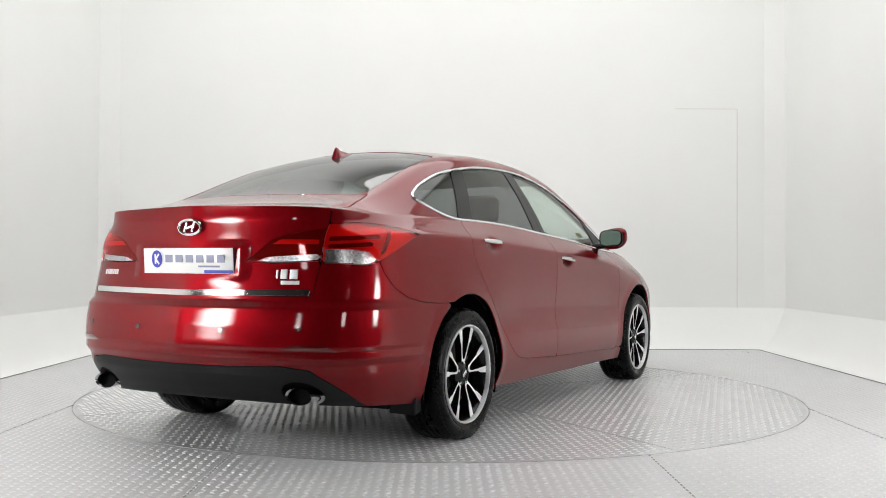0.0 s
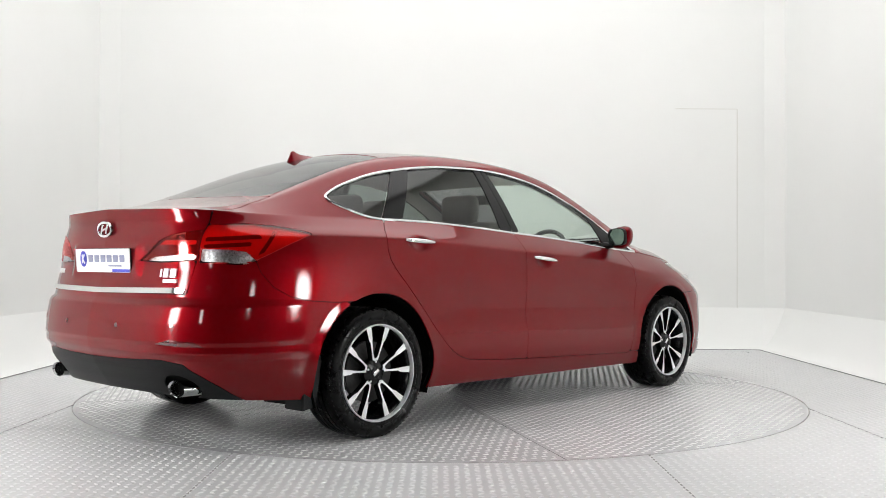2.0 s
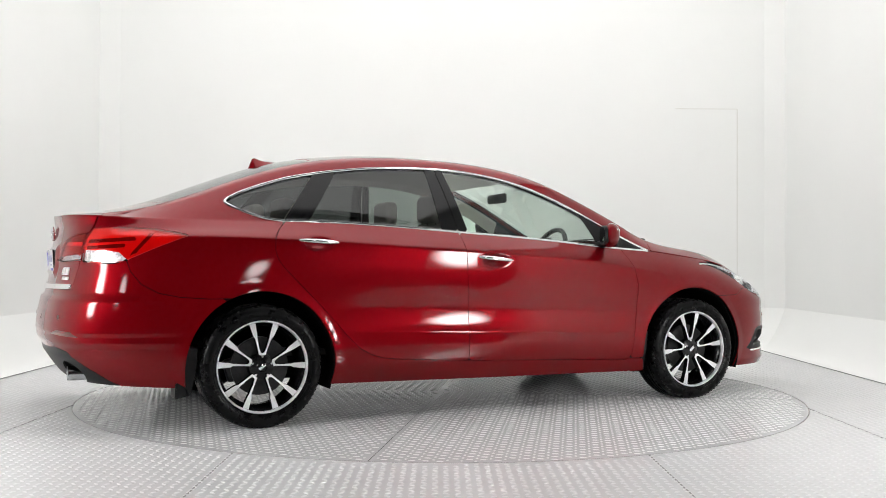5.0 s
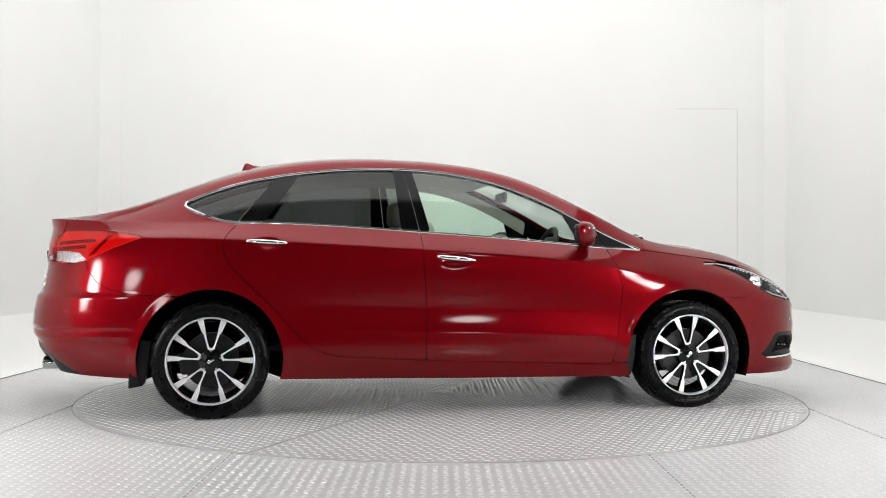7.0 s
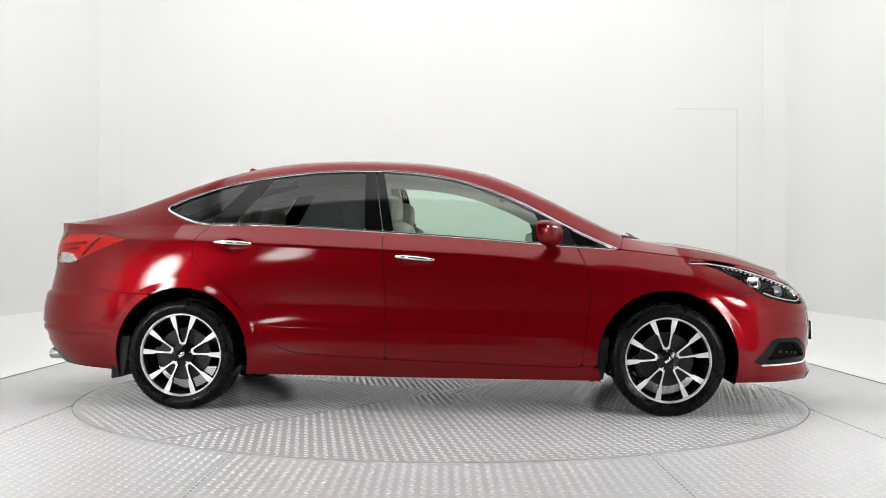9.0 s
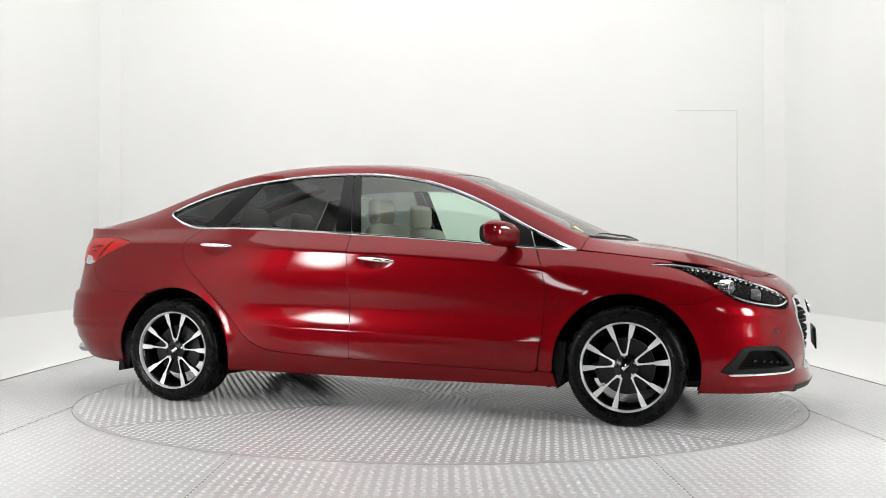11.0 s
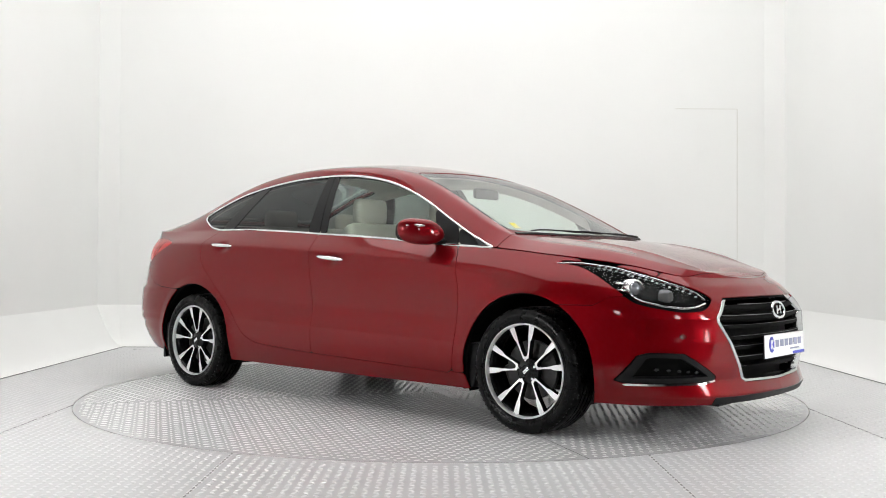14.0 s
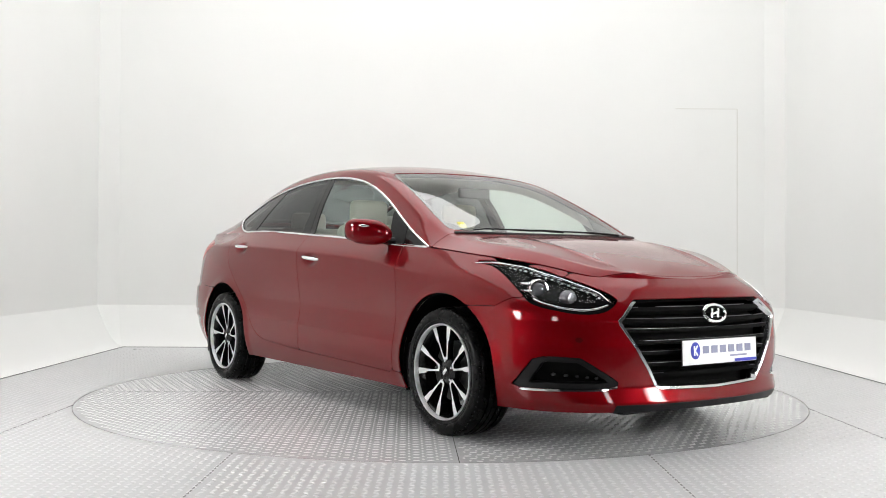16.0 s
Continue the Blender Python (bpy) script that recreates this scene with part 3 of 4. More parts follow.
# ---- the car: outlines of its panels ----
WB, HUB_Z, TYRE_R = 1.385, 0.312, 0.318
car = tagged(new("car"), "dark red metallic four-door saloon car on the turntable", "car")

DLO = smooth_outline([(-1.540, 1.163), (-1.48, 1.207), (-1.37, 1.252), (-1.20, 1.306), (-1.03, 1.341), (-.89, 1.363), (-.69, 1.386), (-.49, 1.396), (-.29, 1.398), (-.10, 1.388),
                      (.10, 1.359), (.26, 1.320), (.42, 1.263), (.59, 1.187), (.755, 1.099), (.92, 1.014), (1.06, .951), (1.105, .932), (1.06, .934), (.90, .943),
                      (.745, .954), (.416, .982), (.088, 1.006), (-.213, 1.024), (-.56, 1.046), (-.889, 1.062), (-1.147, 1.067), (-1.26, 1.068), (-1.36, 1.083), (-1.46, 1.118)], 4)
f_dlo = dist(DLO, GX, GZ)
f_arch = np.minimum(np.hypot(GX - WB, (GZ - HUB_Z)) - .388, np.hypot(GX + WB, GZ - HUB_Z) - .386)
f_arch = np.maximum(f_arch, ROW_D * -1)
f_arch = np.maximum(f_arch, 0.4 - GY)
f_wind = dist([(1.30, -.3), (1.295, .0), (1.27, .25), (1.22, .45), (1.15, .60), (1.10, .655), (.93, .64), (.66, .595), (.43, .56), (.36, .535), (.33, .50), (.375, .3), (.40, 0), (.40, -.3)], GX, GY)
f_wind = both(f_wind, -ROW_D * -1)
f_back = both(dist([(-1.00, -.3), (-1.00, .3), (-1.02, .49), (-1.08, .515), (-1.3, .53), (-1.6, .55), (-1.78, .56), (-1.84, .52), (-1.90, .3), (-1.92, 0), (-1.92, -.3)], GX, GY), ROW_D)
hood_rear = np.interp(GY, [0, .3, .5, .62, .70, .80], [1.325, 1.31, 1.265, 1.20, 1.155, 1.13])
f_hood = both(ROW_D, hood_rear - GX, GX - np.interp(GY, [0, .2, .35, .445, .55, .62], [2.165, 2.155, 2.12, 2.085, 2.04, 1.98]))
hl_poly = smooth_outline([(1.485, .853), (1.62, .860), (1.79, .835), (1.96, .787), (2.115, .733), (2.18, .698), (2.203, .670), (2.198, .632), (2.14, .624), (2.06, .638), (1.95, .665), (1.865, .718), (1.74, .790), (1.62, .838)], 4)
f_hl = both(dist(hl_poly, GX, GZ), -ROW_D - 0.006, .38 - GY)
f_hl = both(f_hl, -ROW_D + 0.0)
grille_poly = [(-.2, .693), (.43, .688), (.455, .672), (.545, .595), (.540, .575), (.360, .300), (.335, .285), (-.2, .272)]
f_grille = both(dist(grille_poly, GY, GZ), 1.9 - GX)
fog_poly = [(.846, .302), (.834, .362), (.815, .420), (.790, .434), (.69, .430), (.622, .378), (.540, .322), (.535, .308), (.583, .297), (.737, .292), (.833, .290)]
f_fog = both(dist(fog_poly, GY, GZ), 1.6 - GX)
f_fbump = both(dist([(1.40, .655), (1.60, .648), (1.76, .650), (1.84, .690), (1.95, .70), (2.00, .95), (3, .95), (3, 0), (1.40, 0)], GX, GZ), -ROW_D)
f_fbump = np.minimum(f_fbump, both(np.interp(GY, [0, .2, .35, .445, .55, .62], [2.165, 2.155, 2.12, 2.085, 2.04, 1.98]) - GX, np.where(GX > 1.7, -1.0, 1.0)))
f_fender = both(dist([(.880, .95), (.905, .90), (.930, .84), (.958, .711), (.945, .549), (.912, .291), (.905, .27), (1.2, .27), (1.5, .60), (1.60, .648), (1.76, .650), (1.84, .69), (1.95, .70), (2.00, .95), (1.5, 1.1), (1.20, 1.1)], GX, GZ), -ROW_D)
f_fdoor = both(dist([(-.225, 1.08), (-.228, 1.02), (-.215, .80), (-.203, .674), (-.203, .299), (.3, .283), (.80, .266), (.885, .263), (.912, .291), (.945, .549), (.958, .711), (.930, .84), (.905, .90), (.878, .945), (.860, 1.0), (.83, 1.08)], GX, GZ), -f_dlo)
f_rdoor = both(dist([(-.225, 1.08), (-.228, 1.02), (-.215, .80), (-.203, .674), (-.203, .299), (-.48, .314), (-.62, .322), (-.72, .332), (-.79, .352), (-.85, .385), (-.905, .432), (-1.033, .575), (-1.193, .734), (-1.273, .814),
                     (-1.308, .862), (-1.322, .909), (-1.318, .973), (-1.295, 1.01), (-1.244, 1.063), (-1.20, 1.12)], GX, GZ), -f_dlo)
tl_out = smooth_outline([(-1.755, .985), (-1.90, 1.012), (-2.05, 1.020), (-2.2, 1.012), (-2.40, .996), (-2.40, .862), (-2.2, .843), (-2.10, .838), (-2.02, .868), (-1.90, .922), (-1.80, .962)], 4)
f_tlo = both(dist(tl_out, GX, GZ), .648 - GY, GX + 1.7)
tl_in = [(.315, .852), (.36, .885), (.435, .945), (.50, .968), (.66, .994), (.66, .858), (.60, .852), (.45, .845)]
f_tli = both(dist(tl_in, GY, GZ), GY - .640, GX + 1.7)
f_boot = both(GY - np.interp(GZ, [.6, .70, .85, 1.0, 1.09, 1.2], [.60, .625, .640, .645, .640, .56]), GX + np.interp(GY, [0, .3, .52, .6], [1.935, 1.915, 1.86, 1.80]), .705 - GZ)
f_rbump = both(dist([(-1.50, .665), (-1.66, .662), (-1.80, .672), (-1.90, .692), (-1.98, .735), (-2.03, .80), (-2.06, .90), (-3, .90), (-3, 0), (-1.5, 0)], GX, GZ), -f_boot, -f_tlo, -f_tli)
valance_poly = [(-.2, .400), (.25, .405), (.51, .414), (.63, .398), (.69, .343), (.725, .298), (.75, .235), (.75, 0), (-.2, 0)]
f_valance = both(dist(valance_poly, GY, GZ), GX + 2.0)
f_tip = (np.hypot((GY - .565) / .086, (GZ - .292) / .056) - 1) * .05
g = 0.0020


def not_in(*fields):
    return both(*[-f + g for f in fields])


whole = np.full(GX.shape, -1.0)

# ---- the car: panels ----
panel("body_shell", both(whole, not_in(f_dlo, f_arch, f_wind, f_back, f_hood, f_hl, f_fbump, f_fender, f_fdoor, f_rdoor, f_tlo, f_tli, f_boot, f_rbump, f_grille)), PAINT, car, "dark red roof, pillars, sills and rear quarters")
panel("bonnet", both(f_hood + g, -f_wind + .003), PAINT, car)
panel("boot_lid", both(f_boot + g, not_in(f_tli, f_tlo)), PAINT, car, "dark red boot lid with a lip")
front_bumper = panel("front_bumper", both(f_fbump + g, not_in(f_grille, f_fog, f_hl, f_arch, f_hood)), PAINT, car)
rear_bumper = panel("rear_bumper", both(f_rbump + g, not_in(f_valance, f_arch)), PAINT, car)
panel("valance", both(f_valance + g, f_rbump + g, -f_tip), TRIM, rear_bumper, "matt black rear valance")
for s in (-1, 1):
    panel("front_wing", both(f_fender + g, not_in(f_arch, f_hl, f_dlo, f_fdoor, f_hood, f_fbump)), PAINT, car, sides=(s,))
    fd = panel("front_door", both(f_fdoor + g, not_in(f_dlo)), PAINT, car, sides=(s,))
    rd = panel("rear_door", both(f_rdoor + g, not_in(f_dlo, f_arch)), PAINT, car, sides=(s,))
    ring = []
    for x, z in DLO:
        at = np.unravel_index((np.hypot(GX - x, GZ - z) + (GY < .3)).argmin(), GX.shape)
        p, n = G[at], GN[at]
        y = p[1] - (n[0] * (x - p[0]) + n[2] * (z - p[2])) / max(n[1], .3)
        ring.append((x, s * (y + .001), z))
    part("window_trim", tube(ring + ring[:1], .0068, 8), CHROME, car, "bright chrome strip round the side windows")
    inner = f_dlo + .005
    quarter_l = line(-1.25, 1.07, -1.045, 1.335)
    strip_l = line(-1.11, 1.07, -.915, 1.345)
    b0, b1, b2 = line(-.333, 1.02, -.361, 1.40), line(-.228, 1.02, -.300, 1.40), line(-.165, 1.02, -.252, 1.40)
    s0, s1 = line(.735, .95, .62, 1.20), line(.885, .93, .835, 1.07)
    panel("quarter_window", both(inner, quarter_l + .003), DARK_GLASS, car, "dark tinted glass", off=-.004, rim=.004, sides=(s,))
    panel("window_post", both(inner, -quarter_l + .002, strip_l), GLOSS_BLACK, rd, off=-.001, sides=(s,))
    panel("rear_window", both(inner, -strip_l, b0), DARK_GLASS, rd, "dark tinted glass", off=-.004, rim=.004, sides=(s,))
    panel("window_post", both(inner, -b0, b1 + .002), GLOSS_BLACK, rd, off=-.001, sides=(s,))
    panel("window_post", both(inner, -b1 + .002, b2), GLOSS_BLACK, fd, off=-.001, sides=(s,))
    panel("front_window", both(inner, -b2, s0), GLASS, fd, "faintly green clear glass", off=-.004, rim=.004, sides=(s,))
    panel("sail_panel", both(inner, -s0, s1 + .002), TRIM, fd, off=-.001, sides=(s,))
    panel("corner_pane", both(inner, -s1 + .002), GLOSS_BLACK, car, off=-.002, sides=(s,))
    # rear lamp, outer half on the wing and inner half on the lid
    lamp = tagged(new("tail_light"), "red wraparound tail light with a clear reversing strip")
    lamp.parent = car
    clear_o = both(GZ - np.interp(GX, [-2.4, -2.15, -2.08, -2.03], [.905, .905, .895, .84]), f_tlo + .006, GX + 2.03)
    panel("red_lens", both(f_tlo + .001, -clear_o), RED_LENS, lamp, "glossy red lens", off=.002, rim=.003, sides=(s,))
    panel("clear_lens", clear_o, LENS, lamp, "clear lens", off=.002, rim=.003, sides=(s,))
    panel("red_reflector", both(f_tlo - .003, -clear_o), RED_LAMP, lamp, off=-.012, rim=0, sides=(s,))
    for k in range(2):
        zz = .955 - .032 * k
        band = both(abs(GZ - zz - (GX + 2.15) * .08) - .009, f_tlo + .012, GX + 2.0 + .05 * k)
        panel("dark_band", band, DARK_RED, lamp, off=-.008, rim=.004, sides=(s,))
    hook = both(abs(line(-2.06, .84, -1.93, .99)) - .008, f_tlo + .014)
    panel("dark_band", hook, DARK_RED, lamp, off=-.008, rim=.004, sides=(s,))
    panel("reversing_reflector", clear_o, LAMP_CHROME, lamp, off=-.014, rim=0, sides=(s,))
    inner_lamp = tagged(new("lid_light"), "dark red lens with a clear strip")
    inner_lamp.parent = car
    clear_i = both(GZ - np.interp(GY, [.3, .45, .64], [.862, .872, .884]), f_tli + .004)
    panel("red_lens", both(f_tli + .001, -clear_i), RED_LENS, inner_lamp, off=.002, rim=.003, sides=(s,))
    panel("dark_reflector", both(f_tli - .003, -clear_i), DARK_RED, inner_lamp, off=-.010, rim=0, sides=(s,))
    panel("red_band", both(abs(GZ - .935) - .010, f_tli + .012), RED_LAMP, inner_lamp, off=-.006, rim=.003, sides=(s,))
    panel("clear_lens", clear_i, LENS, inner_lamp, off=.002, rim=.008, sides=(s,))
    panel("strip_reflector", clear_i, LAMP_CHROME, inner_lamp, off=-.008, rim=0, sides=(s,))
    # head lamp
    head = tagged(new("headlight"), "clear headlight with projector and bright upper strip")
    head.parent = car
    panel("lens", f_hl + .003, LENS, head, "clear lens", off=.001, rim=.01, sides=(s,))
    panel("housing", f_hl + .002, GAP, head, "black inner housing", off=-.032, rim=0, sides=(s,))
    edge_z = [([1.50, 1.62, 1.79, 1.96, 2.115, 2.18, 2.197], [.853, .856, .831, .783, .729, .692, .668]), ([1.93, 1.98, 2.06, 2.14, 2.185, 2.197], [.684, .664, .646, .634, .644, .668])]
    for nm, (ex, ez), rad in (("light_strip", edge_z[0], .0055), ("lower_strip", edge_z[1], .0045)):
        pts = []
        for x in np.linspace(ex[0], ex[-1], 26):
            z = float(np.interp(x, ex, ez)) - (.006 if nm == "light_strip" else -.004)
            at = np.unravel_index((np.hypot(GX - x, GZ - z) + (GY < .3)).argmin(), GX.shape)
            p = G[at] - GN[at] * .010
            pts.append((x, s * p[1], z))
        pts = [tuple(np.mean(pts[max(0, i - 1):i + 2], 0)) for i in range(len(pts))]
        part(nm, tube(pts, rad, 8), SILVER, head, "bright strip along the lamp's edge")
    for x in np.linspace(1.72, 2.15, 17):
        z = float(np.interp(x, [1.62, 1.79, 1.96, 2.115, 2.18], [.860, .835, .787, .733, .698])) - .021
        at = np.unravel_index((np.hypot(GX - x, GZ - z) + (GY < .3)).argmin(), GX.shape)
        p = G[at] - GN[at] * .016
        part("running_light", box(.011, .008, .008, (x, s * p[1], z), .002), STRIP_WHITE, head, "small white diode")
    for nm, prof, mt, lb in (("projector_ring", [(.034, .0), (.037, .006), (.044, .004), (.048, -.006), (.048, -.05)], SILVER, "round chrome projector ring"),
                             ("projector_lens", [(.0, .020), (.016, .017), (.028, .008), (.035, -.004)], PROJECTOR, "dark projector lens")):
        bm = revolve(prof, 40)
        bmesh.ops.rotate(bm, cent=(0, 0, 0), matrix=Matrix.Rotation(radians(-90 - 22 * s * -1), 3, "Z"), verts=bm.verts)
        bmesh.ops.translate(bm, vec=(1.915, s * .725, .728), verts=bm.verts)
        part(nm, bm, mt, head, lb)
    part("reflector_fin", box(.06, .05, .012, (1.86, s * .745, .755), .003), SILVER, head)
    part("reflector_fin", box(.07, .05, .010, (1.87, s * .750, .722), .003), SILVER, head)
    bm = revolve([(0, .02), (.026, .016), (.036, 0), (.036, -.03)], 32)
    bmesh.ops.rotate(bm, cent=(0, 0, 0), matrix=Matrix.Rotation(radians(-90), 3, "Z"), verts=bm.verts)
    bmesh.ops.translate(bm, vec=(2.045, s * .655, .690), verts=bm.verts)
    part("bulb_bowl", bm, DULL_METAL, head)
    # fog lamp recess with five small running lights and a chrome blade
    fog = tagged(new("fog_recess"), "black fog lamp recess with small running lights")
    fog.parent = car
    panel("bezel", both(f_fog + .001, -f_fog - .022), TRIM, fog, off=-.004, rim=.05, sides=(s,))
    panel("recess", f_fog + .002, GAP, fog, off=-.045, rim=0, sides=(s,))
    for k in range(5):
        panel("running_light", both(np.hypot(GY - (.625 + .036 * k), GZ - (.335 + .004 * k)) - .008, f_fog + .012), RIM_BLACK, fog, off=-.028, rim=.01, sides=(s,))
    panel("blade", both(abs(GZ - np.interp(GY, [.53, .60, .84], [.304, .290, .283])) - .005, .54 - GY, GY - .832, 1.85 - GX), CHROME, fog, "thin chrome blade", off=.004, rim=.008, sides=(s,))
    # reflector low in the rear bumper
    panel("rear_reflector", both(dist([(.51, .486), (.59, .506), (.70, .500), (.735, .474), (.66, .478)], GY, GZ), GX + 1.9), DARK_RED, rear_bumper, off=.001, sides=(s,))

# windscreen and rear glass
panel("windscreen", f_wind + .004, SHIELD_GLASS, car, "clear windscreen", off=-.003, rim=.004)
panel("windscreen_border", both(f_wind + .003, -f_wind - .028), GLOSS_BLACK, car, off=-.007, rim=0)
panel("rear_windscreen", f_back + .004, REAR_GLASS, car, "tinted rear window", off=-.002, rim=.004)
panel("rear_glass_border", both(f_back + .003, -f_back - .025), GLOSS_BLACK, car, off=-.006, rim=0)
for pane in car.children_recursive:
    if pane.name.split(".")[0] in ("front_window", "windscreen", "rear_windscreen", "lens", "clear_lens", "red_lens"):
        pane.visible_shadow = False
# dark inside of the skin, with the openings left free
panel("inner_shell", both(whole, -f_dlo + .0, -f_wind - .0, -f_back, -f_arch, -f_grille + .002, -f_hl, -f_tlo, -f_tli, -f_fog), GAP, car, off=-.03, rim=0)
panel("headlining", both(ROW_D, -f_dlo + .004, -f_wind + .006, -f_back + .006, GX - .80, -1.95 - GX), LINING, car, "pale roof lining", off=-.040, rim=0)
for s in (-1, 1):
    panel("door_card", both(-ROW_D, GX - .90, -.95 - GX, .60 - GZ), LEATHER, car, "beige door lining", off=-.055, rim=0, sides=(s,))

panel("chin", both(GZ - .224, GY - .56, 2.0 - GX), TRIM, car, "black strip under the bumper", off=.003)
# ---- chrome strips, grille, plates ----
panel("boot_strip", both(abs(GZ - np.interp(GY, [0, .64], [.712, .720])) - .012, GY - .615, GX + 2.0), CHROME, car, "broad chrome strip across the boot lid", off=.010, rim=.012)
panel("grille_frame", both(f_grille, -f_grille - .011, GZ - .676), SATIN_CHROME, car, "chrome grille surround", off=.004, rim=.05)
grille = tagged(new("grille"), "black grille with horizontal bars")
grille.parent = car
panel("grille_back", f_grille - .01, GAP, grille, off=-.09, rim=0)
for k in range(7):
    zz = .655 - .052 * k
    panel("grille_bar", both(abs(GZ - zz) - .009, f_grille + .012), GAP, grille, "black grille bar", off=-.022, rim=.04)
    # highlight on the glossy bar, put in as a thin paler strip
    panel("bar_edge", both(abs(GZ - zz - .009) - .0016, f_grille + .014), DULL_METAL, grille, "thin strip painted as the highlight along a bar's edge", off=-.019, rim=.004)
panel("lower_slot", both(abs(GZ - .297) - .008, f_grille + .018), GAP, grille, off=-.015, rim=.01)


def plate(x, z, face, lean):
    thing = tagged(new("number_plate"), "white dealer plate with a blue disc and grey lettering bars")
    thing.parent = car
    thing.matrix_basis = pose(x, 0, z, 0, lean, 0 if face > 0 else 180)
    part("backing", box(.008, .524, .116, (0, 0, 0), .003), TRIM, thing)
    part("sheet", box(.006, .520, .112, (.004, 0, 0), .002), PLATE_WHITE, thing)
    bm = revolve([(0, 0), (.031, 0), (.031, .002), (0, .002)], 32)
    bmesh.ops.rotate(bm, cent=(0, 0, 0), matrix=Matrix.Rotation(radians(-90), 3, "Z"), verts=bm.verts)
    bmesh.ops.scale(bm, vec=(1, 1, 1.25), verts=bm.verts)
    bmesh.ops.translate(bm, vec=(.0073, -.178, .008), verts=bm.verts)
    part("blue_disc", bm, PLATE_BLUE, thing)
    part("disc_mark", box(.002, .008, .044, (.0102, -.186, .008)), PLATE_WHITE, thing)
    part("disc_mark", box(.002, .008, .030, (.0102, -.174, .019), turn=Matrix.Rotation(radians(-40), 4, "X")), PLATE_WHITE, thing)
    part("disc_mark", box(.002, .008, .030, (.0102, -.174, -.003), turn=Matrix.Rotation(radians(40), 4, "X")), PLATE_WHITE, thing)
    for k in range(6):
        y = -.106 + .060 * k
        part("lettering_bar", box(.002, .042, .034, (.0078, y, .010)), PLATE_GREY, thing)
    part("small_bar", box(.002, .12, .008, (.0075, .125, -.024)), PLATE_GREY, thing)
    part("blue_corner", box(.002, .16, .014, (.0075, .178, -.047)), PLATE_BLUE, thing)
    return thing


plate(-2.348, .852, -1, 4)
plate(2.352, .447, 1, -2)


def badge(x, z, face, lean, w=.064, h=.033):
    thing = tagged(new("badge"), "chrome oval badge")
    thing.parent = car
    thing.matrix_basis = pose(x, 0, z, 0, lean, 0 if face > 0 else 180)
    loop = [(0, w * math.cos(2 * math.pi * i / 40), h * math.sin(2 * math.pi * i / 40)) for i in range(41)]
    part("ring", tube(loop, .0075, 8), CHROME, thing)
    for dy in (-.022, .022):
        part("bar", box(.008, .013, .046, (.002, dy, 0), .003, turn=Matrix.Rotation(radians(-22), 4, "X")), CHROME, thing)
    part("bar", box(.008, .044, .011, (.002, 0, 0), .003, turn=Matrix.Rotation(radians(14), 4, "X")), CHROME, thing)


badge(-2.340, 1.0, -1, 3)
badge(2.322, .620, 1, -14, .075, .040)
# raised chrome lettering as plain bars on the lid
def raised(name, side, y, z, w, h):
    """A small flat bar that stands on the boot lid."""
    at = np.unravel_index((np.hypot(GY - y, GZ - z) + (GX > -2)).argmin(), GX.shape)
    lean = Vector(GN[at] * (1, side, 1)).to_track_quat("X", "Z").to_matrix().to_4x4()
    part(name, box(.008, w, h, (G[at][0], side * y, z), .0015, turn=lean), SATIN, car)


for k in range(7):
    raised("boot_letter", 1, .570 - .0165 * k, .800, .0115, .024)
for y, w, z, h in ((.466, .008, .797, .036), (.497, .030, .797, .040), (.540, .034, .797, .040), (.528, .082, .762, .016)):
    raised("boot_badge", -1, y, z, w, h)
for y, z in ((.24, .56), (.60, .57)):
    for s in (-1, 1):
        panel("parking_sensor", both(np.hypot(GY - y, GZ - z) - .012, GX + 1.5), DARK_RED, car, off=.002, rim=.003, sides=(s,))
        if y > .5:
            panel("parking_sensor", both(np.hypot(GY - y - .09, GZ - z + .06) - .012, 1.5 - GX), DARK_RED, car, off=.002, rim=.003, sides=(s,))


